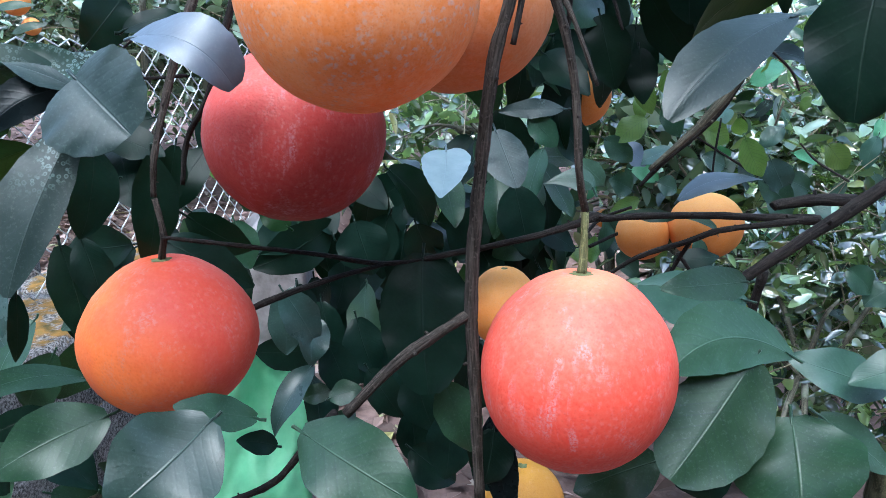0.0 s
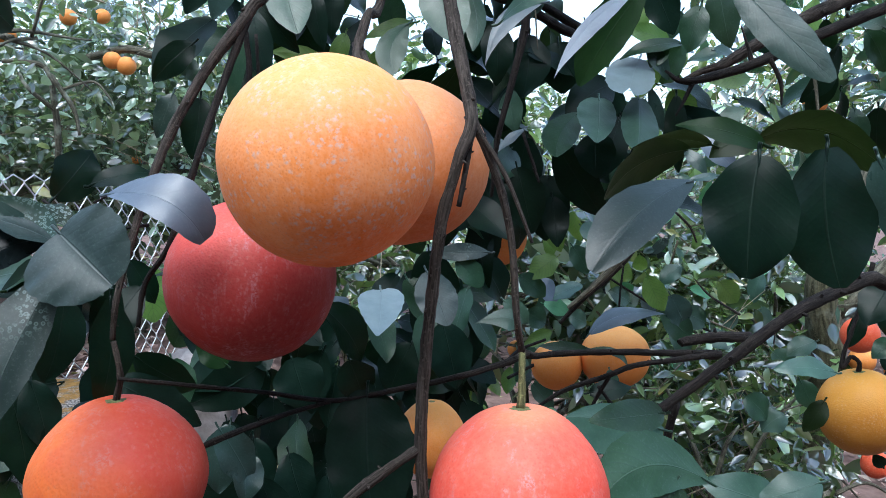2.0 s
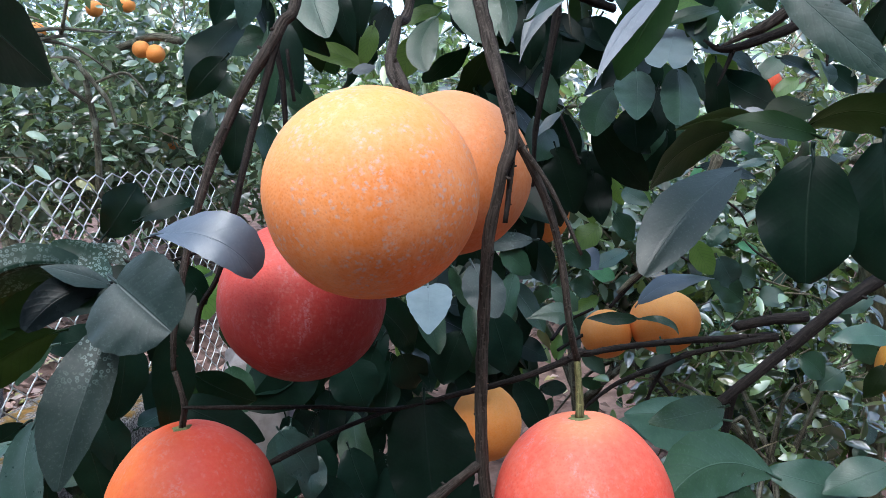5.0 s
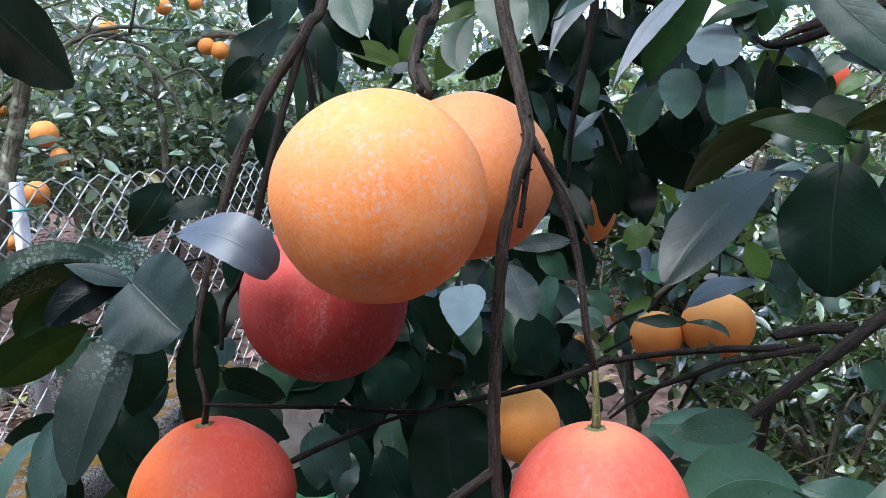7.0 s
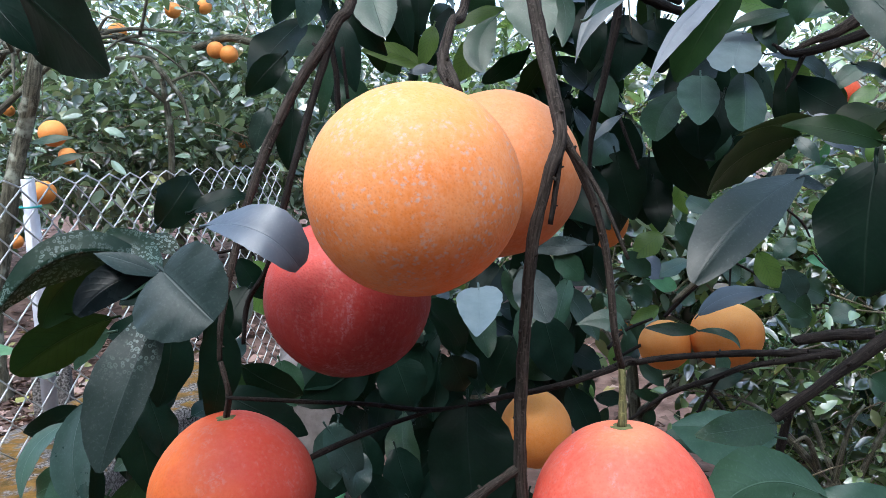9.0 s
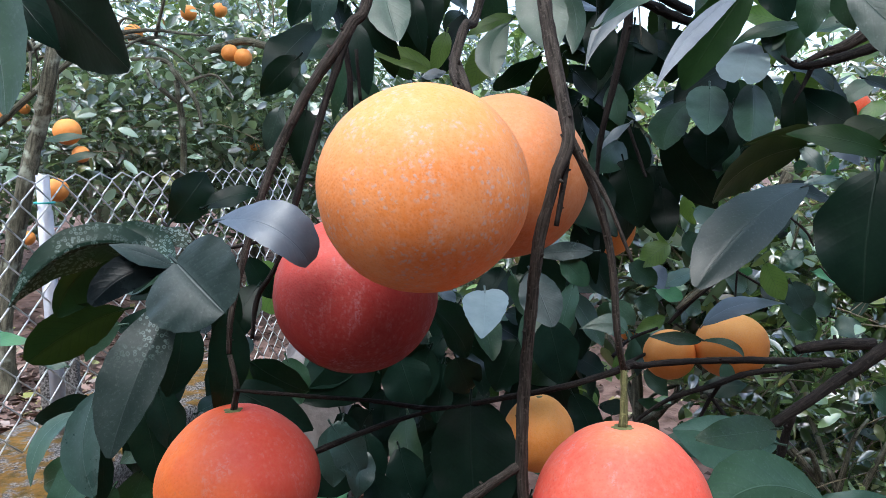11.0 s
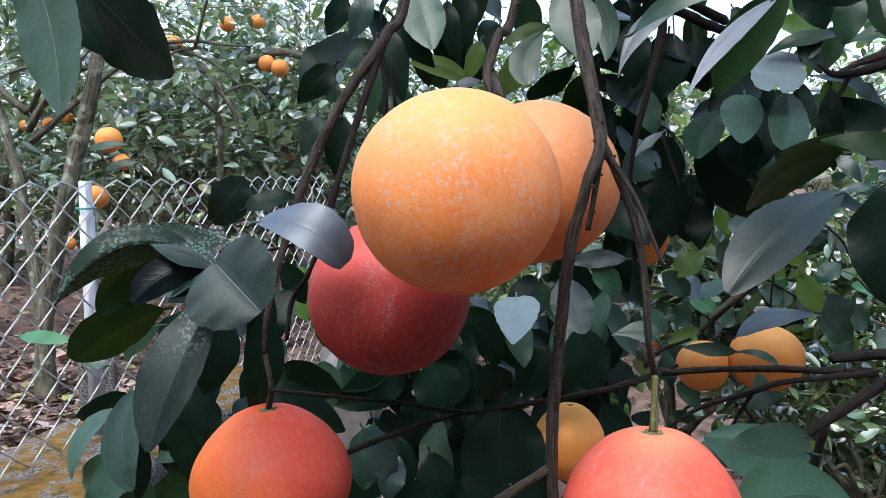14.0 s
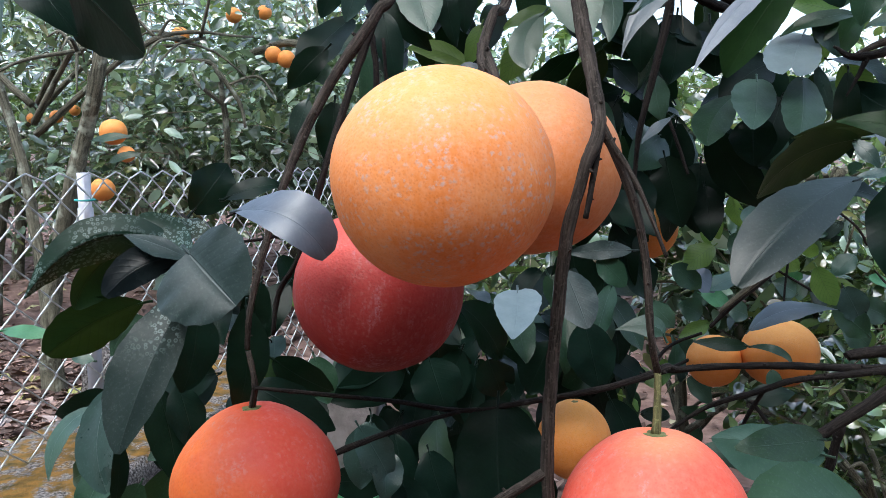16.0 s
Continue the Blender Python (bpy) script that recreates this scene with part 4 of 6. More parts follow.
fruit((-0.941, 3.201, 1.124), 0.0226, PEEL_FAR, (0, 0, 1), 0, 0.97, label="small far orange fruit among the leaves", seg=32)
fruit((-0.710, 3.190, 0.967), 0.0204, PEEL_FAR, (0, 0, 1), 0, 0.97, label="small far orange fruit among the leaves", seg=32)
fruit((1.007, 1.555, 1.135), 0.0252, PEEL_FAR, (0, 0, 1), 0, 0.97, label="small far orange fruit among the leaves", seg=32)
fruit((0.882, 1.190, 0.719), 0.0310, PEEL_FAR_RED, (0, 0, 1), 0, 0.97, label="far red-blushed orange fruit among the leaves", seg=32)
fruit((0.988, 1.321, 0.643), 0.0244, PEEL_FAR, (0, 0, 1), 0, 0.97, label="small far orange fruit among the leaves", seg=32)
fruit((0.848, 1.084, 0.537), 0.0221, PEEL_FAR_RED, (0, 0, 1), 0, 0.97, label="far red-blushed orange fruit among the leaves", seg=32)
fruit((0.226, 1.05, 0.884), 0.040, PEEL_FAR, (0, 0, 1), 0, 0.97, label="small far orange fruit among the leaves", seg=32)
fruit((0.643, 2.097, 0.705), 0.0249, PEEL_FAR_RED, (0, 0, 1), 0, 0.97, label="far red-blushed orange fruit among the leaves", seg=32)
fruit((0.467, 1.866, 0.541), 0.0228, PEEL_FAR, (0, 0, 1), 0, 0.97, label="small far orange fruit among the leaves", seg=32)
fruit((0.371, 1.854, 0.469), 0.0228, PEEL_FAR, (0, 0, 1), 0, 0.97, label="small far orange fruit among the leaves", seg=32)
fruit((0.844, 1.622, 1.062), 0.0339, PEEL_FAR_RED, (0, 0, 1), 0, 0.97, label="far red-blushed orange fruit among the leaves", seg=32)
fruit((0.807, 2.595, 0.633), 0.0239, PEEL_FAR, (0, 0, 1), 0, 0.97, label="small far orange fruit among the leaves", seg=32)
fruit((1.122, 1.397, 0.602), 0.0226, PEEL_FAR, (0, 0, 1), 0, 0.97, label="small far orange fruit among the leaves", seg=32)

lichened = thing("orange_tree", (0.90, 1.33, 0.0), "slim grey lichened orange trunk beside a hanging golden fruit", "tree")
bm = bmesh.new()
tube(bm, glide([(0.885, 1.325, -0.05, 0.045), (0.893, 1.325, 0.12, 0.033), (0.90, 1.322, 0.442, 0.028), (0.925, 1.331, 0.623, 0.028), (0.91, 1.345, 0.802, 0.025), (1.05, 1.40, 0.97, 0.021), (1.3, 1.5, 1.15, 0.015)], 7), 16, 0.4)
part("trunk", bm, BARK_MOSS, lichened)
for line in ([(0.907, 1.345, 0.80, 0.014), (0.99, 1.38, 0.93, 0.011), (1.08, 1.42, 1.15, 0.006)], [(1.05, 1.40, 0.97, 0.012), (1.15, 1.45, 1.12, 0.009), (1.15, 1.5, 1.3, 0.005)]):
    branch(lichened, line, BARK_GREY, "limb", 8)
crown(lichened, (1.02, 1.5, 1.28), (0.3, 0.25, 0.12), 160, 0.06, 501, CROWN)

# a pale stone and a crumpled plastic sheet beside the wall
pale_stone = thing("rock", (-0.18, 1.14, 0.0), "pale grey weathered stone with mossy foot", "stone")
bm = bmesh.new()
bmesh.ops.create_cube(bm, size=1.0)
bmesh.ops.subdivide_edges(bm, edges=bm.edges[:], cuts=6, use_grid_fill=True)
for v in bm.verts:
    q = v.co * 2
    q = q.lerp(q.normalized() * max(abs(q.x), abs(q.y), abs(q.z)), 0.25)
    q += q.normalized() * 0.12 * noise.noise(q * 1.9 + Vector((3, 1, 5)))
    v.co = Vector((-0.18 + q.x * 0.048 + q.z * 0.01, 1.14 + q.y * 0.06, 0.36 + q.z * 0.36))
part("block", bm, PALE_STONE, pale_stone)
sheet = thing("plastic_sheet", (-0.24, 0.92, 0.2), "crumpled mint green plastic sheet among the leaves", "sheet")
bm = bmesh.new()
grid = [[bm.verts.new((-0.27 + 0.010 * i, 0.92 + 0.006 * j + 0.035 * noise.noise(Vector((i * 0.3, j * 0.3, 2))) + 0.012 * noise.noise(Vector((i * 0.9, j * 0.8, 4))), 0.02 + 0.023 * j + 0.025 * noise.noise(Vector((i * 0.25, j * 0.2, 7))))) for i in range(16)] for j in range(23)]
for a, b in zip(grid, grid[1:]):
    for k in range(15):
        bm.faces.new((a[k], a[k + 1], b[k + 1], b[k]))
bmesh.ops.solidify(bm, geom=bm.faces[:], thickness=0.002)
part("film", bm, MINT, sheet)


# ---- the near tree: limbs and twigs ----
tree = thing("orange_tree", (0.30, 0.95, 0.0), "orange tree with drooping dark twigs and large leathery leaves", "tree")
branch(tree, [(0.0700, 0.6600, 1.4700, 0.0063), (0.0680, 0.5665, 1.1468, 0.0045), (0.0700, 0.5299, 1.0949, 0.0046), (0.0738, 0.5045, 1.0526, 0.0045), (0.0784, 0.4735, 1.0049, 0.0039), (0.0704, 0.4651, 0.9801, 0.0034), (0.0613, 0.4653, 0.9432, 0.0037), (0.0565, 0.4646, 0.8989, 0.0036), (0.0530, 0.4634, 0.8502, 0.0036), (0.0521, 0.4631, 0.8074, 0.0036), (0.0553, 0.4624, 0.7603, 0.0035), (0.0592, 0.4585, 0.6877, 0.0032)], BARK)
branch(tree, [(0.0791, 0.4734, 1.0033, 0.0027), (0.0754, 0.4669, 0.9767, 0.0018), (0.0706, 0.4616, 0.9521, 0.0015)], BARK_DARK)
branch(tree, [(0.0791, 0.4734, 1.0033, 0.0030), (0.0883, 0.4736, 0.9866, 0.0027), (0.0992, 0.4736, 0.9596, 0.0025), (0.1066, 0.4717, 0.9256, 0.0024), (0.1096, 0.4667, 0.8850, 0.0022), (0.1155, 0.4730, 0.8620, 0.0022)], BARK)
branch(tree, [(0.0845, 0.4725, 0.9950, 0.0017), (0.0936, 0.4659, 0.9802, 0.0015), (0.1026, 0.4588, 0.9608, 0.0013), (0.1131, 0.4505, 0.9322, 0.0010)], BARK)
branch(tree, [(-0.0100, 0.7000, 1.4600, 0.0059), (-0.0449, 0.6219, 1.1371, 0.0041), (-0.0625, 0.5995, 1.0836, 0.0043), (-0.0868, 0.5889, 1.0455, 0.0039), (-0.1085, 0.5780, 1.0040, 0.0036), (-0.1227, 0.5623, 0.9635, 0.0030), (-0.1335, 0.5520, 0.9238, 0.0026), (-0.1413, 0.5384, 0.8815, 0.0020), (-0.1435, 0.5370, 0.8560, 0.0019)], BARK)
branch(tree, [(-0.0625, 0.5993, 1.0815, 0.0032), (-0.0783, 0.5877, 1.0331, 0.0026), (-0.0923, 0.5709, 0.9837, 0.0025), (-0.1031, 0.5660, 0.9470, 0.0023), (-0.1132, 0.5616, 0.9144, 0.0020), (-0.1317, 0.5776, 0.8862, 0.0019), (-0.1358, 0.5738, 0.8568, 0.0015)], BARK_DARK)
branch(tree, [(-0.0694, 0.6239, 1.0784, 0.0024), (-0.0648, 0.6202, 1.0480, 0.0022), (-0.0646, 0.6159, 1.0132, 0.0020)], BARK_DARK)
branch(tree, [(-0.0609, 0.6348, 1.0717, 0.0015), (-0.0579, 0.6296, 1.0325, 0.0013)], BARK_DARK)
branch(tree, [(0.1000, 0.7100, 1.4700, 0.0053), (0.0399, 0.6341, 1.1309, 0.0036), (0.0210, 0.5870, 1.0816, 0.0035), (0.0133, 0.5628, 1.0512, 0.0036), (0.0178, 0.5407, 1.0341, 0.0029)], BARK)
branch(tree, [(0.0135, 0.5726, 1.0588, 0.0040), (0.0229, 0.5387, 1.0315, 0.0030)], BARK)
branch(tree, [(0.2600, 0.7700, 1.4800, 0.0056), (0.1788, 0.7217, 1.1483, 0.0036), (0.1692, 0.7153, 1.0991, 0.0038), (0.1570, 0.7176, 1.0407, 0.0030), (0.1493, 0.7225, 1.0009, 0.0025), (0.1486, 0.7362, 0.9490, 0.0017)], BARK_DARK)
branch(tree, [(-0.1389, 0.5302, 0.8316, 0.0012), (-0.0954, 0.5457, 0.8224, 0.0016), (-0.0485, 0.5709, 0.8098, 0.0017), (0.0008, 0.5814, 0.7999, 0.0019), (0.0490, 0.5742, 0.8100, 0.0021), (0.0924, 0.5573, 0.8241, 0.0023), (0.1292, 0.5599, 0.8343, 0.0025), (0.1427, 0.5658, 0.8379, 0.0033), (0.1523, 0.5709, 0.8357, 0.0025), (0.1803, 0.5819, 0.8351, 0.0025), (0.2308, 0.5934, 0.8329, 0.0026), (0.2761, 0.5997, 0.8303, 0.0030), (0.3153, 0.6007, 0.8283, 0.0037)], BARK_DARK)
branch(tree, [(0.0008, 0.5814, 0.7999, 0.0015), (-0.0399, 0.5689, 0.7917, 0.0019), (-0.0809, 0.5560, 0.7797, 0.0021), (-0.1161, 0.5624, 0.7600, 0.0021)], BARK_DARK)
branch(tree, [(0.1566, 0.6157, 0.7733, 0.0011), (0.1853, 0.6087, 0.7967, 0.0018), (0.2175, 0.6004, 0.8108, 0.0022), (0.2418, 0.5967, 0.8210, 0.0022), (0.2753, 0.5944, 0.8261, 0.0024), (0.3132, 0.5930, 0.8310, 0.0030)], BARK_DARK)
branch(tree, [(0.2832, 0.6039, 0.8369, 0.0031), (0.2876, 0.6041, 0.8387, 0.0039), (0.3114, 0.5997, 0.8434, 0.0043), (0.3437, 0.6046, 0.8421, 0.0046)], BARK_DARK)
branch(tree, [(0.2219, 0.6004, 0.8108, 0.0018), (0.2154, 0.6169, 0.7823, 0.0016), (0.2128, 0.6325, 0.7477, 0.0012)], BARK_DARK)
branch(tree, [(0.2200, 0.6189, 0.7980, 0.0014), (0.2335, 0.6166, 0.7801, 0.0016), (0.2381, 0.6151, 0.7688, 0.0011)], BARK_DARK)
branch(tree, [(0.0521, 0.4629, 0.8057, 0.0028), (0.0331, 0.4607, 0.7936, 0.0031), (0.0090, 0.4578, 0.7763, 0.0031), (-0.0189, 0.4628, 0.7437, 0.0032)], BARK)
branch(tree, [(0.2135, 0.5166, 0.7977, 0.0030), (0.2210, 0.5161, 0.8038, 0.0035), (0.2543, 0.5137, 0.8296, 0.0038), (0.2807, 0.5166, 0.8467, 0.0042), (0.3263, 0.5228, 0.8751, 0.0046), (0.3715, 0.5380, 0.8909, 0.0051), (0.4016, 0.5446, 0.9001, 0.0057), (0.4974, 0.5836, 0.9247, 0.0067), (0.9500, 0.8400, 1.2000, 0.0160)], BARK_DARK)
branch(tree, [(0.2721, 0.5831, 0.7942, 0.0034), (0.2701, 0.5930, 0.7543, 0.0031), (0.2697, 0.6074, 0.7105, 0.0032)], BARK_DARK)
branch(tree, [(0.3785, 0.8363, 1.0783, 0.0016), (0.4002, 0.8333, 1.0887, 0.0038), (0.4218, 0.8301, 1.0967, 0.0057), (0.4892, 0.8314, 1.1373, 0.0070), (0.5644, 0.8413, 1.1746, 0.0085), (0.6823, 0.8552, 1.2299, 0.0107), (0.9600, 0.8600, 1.4200, 0.0160)], BARK)
branch(tree, [(0.3429, 0.8021, 1.0829, 0.0012), (0.3667, 0.7973, 1.0726, 0.0039), (0.4370, 0.7967, 1.0931, 0.0055), (0.5209, 0.8052, 1.1314, 0.0062), (0.6457, 0.8076, 1.1847, 0.0070)], BARK_DARK)
branch(tree, [(0.1203, 0.7963, 1.1755, 0.0034), (0.2067, 0.8826, 1.1701, 0.0045), (0.3016, 0.9666, 1.1507, 0.0057)], BARK_DARK)
branch(tree, [(0.1448, 0.8279, 1.1598, 0.0051), (0.2140, 0.8773, 1.1519, 0.0054), (0.2527, 0.9063, 1.1418, 0.0056), (0.2902, 0.9252, 1.1324, 0.0051)], BARK_DARK)
branch(tree, [(0.1995, 0.8291, 1.0154, 0.0017), (0.2122, 0.8244, 0.9798, 0.0017), (0.2180, 0.8221, 0.9625, 0.0014)], BARK_DARK)
branch(tree, [(0.3008, 0.6752, 0.9727, 0.0048), (0.2853, 0.6769, 0.9384, 0.0045), (0.2608, 0.6964, 0.8920, 0.0037), (0.2260, 0.7263, 0.8444, 0.0020)], BARK_GREY)
branch(tree, [(0.3049, 0.7005, 0.9582, 0.0020), (0.2780, 0.7126, 0.8964, 0.0023), (0.2386, 0.7269, 0.8520, 0.0024), (0.2236, 0.7437, 0.8267, 0.0016)], BARK_DARK)
branch(tree, [(0.4581, 0.7331, 1.1085, 0.0017), (0.4667, 0.7289, 1.0692, 0.0017), (0.4714, 0.7253, 1.0297, 0.0014)], BARK_GREY)
branch(tree, [(0.2375, 0.5574, 0.9569, 0.0008), (0.2678, 0.5711, 0.9370, 0.0009), (0.2837, 0.5877, 0.9223, 0.0007)], BARK)
branch(tree, [(0.3641, 1.2710, 0.6945, 0.0023), (0.3132, 1.2491, 0.6813, 0.0027), (0.2793, 1.2163, 0.6624, 0.0027)], BARK_DARK)
branch(tree, [(0.3641, 1.2668, 0.6626, 0.0023), (0.3313, 1.2455, 0.6543, 0.0027), (0.2882, 1.2140, 0.6449, 0.0027)], BARK_DARK)
branch(tree, [(-0.1882, 0.5476, 0.9459, 0.0010), (-0.1589, 0.5255, 0.9312, 0.0009), (-0.1416, 0.5453, 0.9286, 0.0010), (-0.1288, 0.5756, 0.9288, 0.0012)], BARK_DARK)
branch(tree, [(-0.1514, 0.5275, 0.9461, 0.0007), (-0.1329, 0.4982, 0.9533, 0.0007)], BARK_DARK)
branch(tree, [(-0.1114, 0.5379, 0.6371, 0.0022), (-0.0739, 0.5229, 0.6636, 0.0025), (-0.0488, 0.5107, 0.6985, 0.0026), (-0.0299, 0.4997, 0.7257, 0.0030)], BARK_DARK)
branch(tree, [(0.1802, 0.7219, 1.1202, 0.0007), (0.1812, 0.7196, 1.1030, 0.0007), (0.1827, 0.7172, 1.0848, 0.0005)], BARK_GREY)
branch(tree, [(0.9500, 0.8500, -0.0500, 0.0500), (0.9400, 0.8400, 0.1200, 0.0400), (0.9600, 0.8500, 0.8000, 0.0360), (0.9600, 0.8600, 1.4200, 0.0300), (0.9800, 0.9000, 1.8000, 0.0200)], BARK_GREY)
branch(tree, [(0.9600, 0.8600, 1.3800, 0.0240), (0.5000, 0.7800, 1.5000, 0.0200), (0.1000, 0.7000, 1.4750, 0.0140), (-0.2200, 0.7200, 1.4600, 0.0080)], BARK_GREY)
branch(tree, [(0.3726, 0.7964, 1.0739, 0.0033), (0.3656, 0.7964, 1.0575, 0.0021), (0.3551, 0.7968, 1.0364, 0.0009)], BARK_DARK)
branch(tree, [(0.4370, 0.7967, 1.0931, 0.0027), (0.4321, 0.7988, 1.1113, 0.0018), (0.4247, 0.8015, 1.1324, 0.0009)], BARK_DARK)
branch(tree, [(0.4549, 0.7940, 1.0996, 0.0027), (0.4671, 0.7903, 1.0755, 0.0021), (0.4684, 0.7884, 1.0513, 0.0009)], BARK_DARK)
branch(tree, [(0.4652, 1.2854, 0.8039, 0.0018), (0.5111, 1.2818, 0.7765, 0.0018), (0.5847, 1.2764, 0.7355, 0.0023), (0.6582, 1.2728, 0.7082, 0.0018)], BARK_DARK)
branch(tree, [(0.6064, 1.2348, 0.8027, 0.0013), (0.6329, 1.2313, 0.7764, 0.0018), (0.6860, 1.2273, 0.7457, 0.0018)], BARK)
branch(tree, [(0.4633, 1.1898, 0.8442, 0.0013), (0.4566, 1.1832, 0.7937, 0.0017), (0.4532, 1.1766, 0.7432, 0.0013)], BARK_DARK)


# ---- leaves of the near tree ----
blade(tree, (-0.1829, 0.5249, 0.9267), (-0.2287, 0.5058, 0.9345), (-0.2680, 0.4910, 0.8986), (-0.2309, 0.5127, 0.9487), (-0.2361, 0.5286, 0.9163), "spot", 0.50, 0.70, 1.10, label="leaf dotted with pale ring spots")
blade(tree, (-0.1681, 0.5043, 0.9231), (-0.1893, 0.5206, 0.9318), (-0.2091, 0.5276, 0.9468), (-0.1840, 0.5274, 0.9453), (-0.1964, 0.5150, 0.9281), "spot", 0.50, 0.60, 0.60, label="leaf dotted with pale ring spots")
leaf(tree, (-0.1848, 0.5372, 0.9431), (-0.1608, 0.5255, 0.9312), 0.0153, (0.0819, -0.6260, 0.7755), "spot", 0.1, 0.05, label="leaf dotted with pale ring spots")
blade(tree, (-0.2104, 0.5405, 0.9300), (-0.2443, 0.5379, 0.9101), (-0.2566, 0.5293, 0.8837), (-0.2467, 0.5286, 0.9163), (-0.2308, 0.5462, 0.8968), "olive", 0.55, 0.70, 0.60)
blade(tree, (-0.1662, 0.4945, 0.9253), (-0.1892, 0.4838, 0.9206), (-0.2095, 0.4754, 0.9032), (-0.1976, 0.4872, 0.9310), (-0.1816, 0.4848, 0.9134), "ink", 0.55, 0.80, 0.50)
blade(tree, (-0.1621, 0.4863, 0.9247), (-0.1795, 0.4835, 0.9336), (-0.2002, 0.4842, 0.9394), (-0.1785, 0.4890, 0.9374), (-0.1806, 0.4748, 0.9289), "slate", 0.50, 0.80, 1.20)
blade(tree, (-0.1487, 0.4502, 0.9336), (-0.1340, 0.4406, 0.9222), (-0.1170, 0.4316, 0.9077), (-0.1192, 0.4429, 0.9471), (-0.1630, 0.4365, 0.9060), "slate", 0.42, 0.36, 0.36, label="broad grey-green leaf with a pale midrib")
blade(tree, (-0.1542, 0.4559, 0.9079), (-0.1694, 0.4335, 0.8680), (-0.1811, 0.4212, 0.8281), (-0.1909, 0.4338, 0.8705), (-0.1531, 0.4405, 0.8751), "half", 0.46, 0.55, 0.75, label="long grey-green leaf with pale spots near its stalk")
leaf(tree, (-0.1588, 0.4902, 0.8930), (-0.1683, 0.4835, 0.8418), 0.0293, (0.5854, -0.8107, -0.0025), "dark", 0.1, 0.05)
blade(tree, (-0.2221, 0.5032, 0.8384), (-0.2265, 0.4891, 0.8079), (-0.2150, 0.4755, 0.7808), (-0.2433, 0.4939, 0.8060), (-0.2136, 0.4842, 0.8091), "blue", 0.50, 0.70, 0.70)
leaf(tree, (-0.2219, 0.5084, 0.8011), (-0.2241, 0.5028, 0.7584), 0.0129, (0.5301, -0.8439, 0.0832), "dark", 0.1, 0.05)
blade(tree, (-0.2609, 0.5595, 0.8064), (-0.2822, 0.5473, 0.7901), (-0.2851, 0.5334, 0.7616), (-0.2895, 0.5526, 0.7923), (-0.2733, 0.5369, 0.7875), "pale", 0.50, 0.70, 1.00)
leaf(tree, (-0.2614, 0.5803, 0.8110), (-0.3030, 0.5778, 0.7917), 0.0235, (0.1520, -0.9681, -0.1991), "dark", 0.1, 0.05)
blade(tree, (-0.2194, 0.5496, 0.8845), (-0.2504, 0.5430, 0.8727), (-0.2816, 0.5351, 0.8507), (-0.2590, 0.5349, 0.8872), (-0.2537, 0.5603, 0.8504), "sap", 0.60, 0.90, 0.50)
blade(tree, (-0.2762, 0.6852, 0.8419), (-0.2940, 0.6840, 0.8326), (-0.3069, 0.6810, 0.8100), (-0.3000, 0.6852, 0.8414), (-0.2861, 0.6830, 0.8247), "pale", 0.50, 0.70, 0.90, label="pale green young leaf")
leaf(tree, (-0.2980, 0.6854, 0.8429), (-0.3148, 0.6830, 0.8247), 0.0137, (-0.2029, -0.9287, 0.3104), "pale", 0.1, 0.08)
leaf(tree, (-0.3469, 0.7291, 0.7922), (-0.3681, 0.7295, 0.7948), 0.0122, (0.0822, -0.6563, 0.7500), "pale", 0.1, 0.08)
leaf(tree, (-0.4029, 0.6839, 0.8316), (-0.3424, 0.6638, 0.8326), 0.0135, (-0.2254, -0.6448, 0.7304), "fresh", 0.1, 0.06, label="fresh bright green leaf")
leaf(tree, (-0.1499, 0.5590, 0.8788), (-0.1556, 0.5495, 0.8069), 0.0300, (0.4887, -0.8691, 0.0761), "dark", 0.1, 0.05)
leaf(tree, (-0.2096, 0.5811, 0.8169), (-0.1960, 0.5747, 0.7686), 0.0276, (0.1837, -0.9666, 0.1788), "dark", 0.1, 0.05)
leaf(tree, (-0.2245, 0.5805, 0.8127), (-0.2096, 0.5714, 0.7433), 0.0327, (0.2033, -0.9642, 0.1704), "dark", 0.1, 0.05)
leaf(tree, (-0.1605, 0.6006, 0.8117), (-0.0960, 0.5962, 0.7782), 0.0333, (0.1230, -0.9254, 0.3586), "dark", 0.1, 0.05)
leaf(tree, (-0.1845, 0.5578, 0.9469), (-0.1657, 0.5823, 0.9792), 0.0317, (0.7089, -0.6962, 0.1130), "dark", 0.1, 0.05)
leaf(tree, (-0.1608, 0.5591, 0.9564), (-0.1233, 0.5704, 0.9656), 0.0183, (0.0532, -0.7309, 0.6804), "dark", 0.1, 0.12)
blade(tree, (-0.1358, 0.4981, 0.9526), (-0.0985, 0.4717, 0.9511), (-0.0770, 0.4806, 0.9274), (-0.0828, 0.4791, 0.9619), (-0.1063, 0.4637, 0.9443), "gloss", 0.60, 0.85, 0.36, label="leaf shining and tinted pale blue for the sky")
leaf(tree, (-0.2580, 1.1867, 0.8207), (-0.2444, 1.1763, 0.7416), 0.0636, (0.2073, -0.9647, 0.1626), "lime", 0.1, 0.05, blunt=0.3, label="yellow-green leaf tinted as if lit from behind")
leaf(tree, (-0.1512, 0.6322, 0.8222), (-0.1077, 0.6579, 0.7878), 0.0287, (0.4518, -0.8874, -0.0921), "dark", 0.1, 0.05)
leaf(tree, (-0.1015, 0.7504, 0.7237), (-0.0730, 0.7626, 0.6634), 0.0374, (0.4745, -0.8791, 0.0461), "blue", 0.2, 0.05)
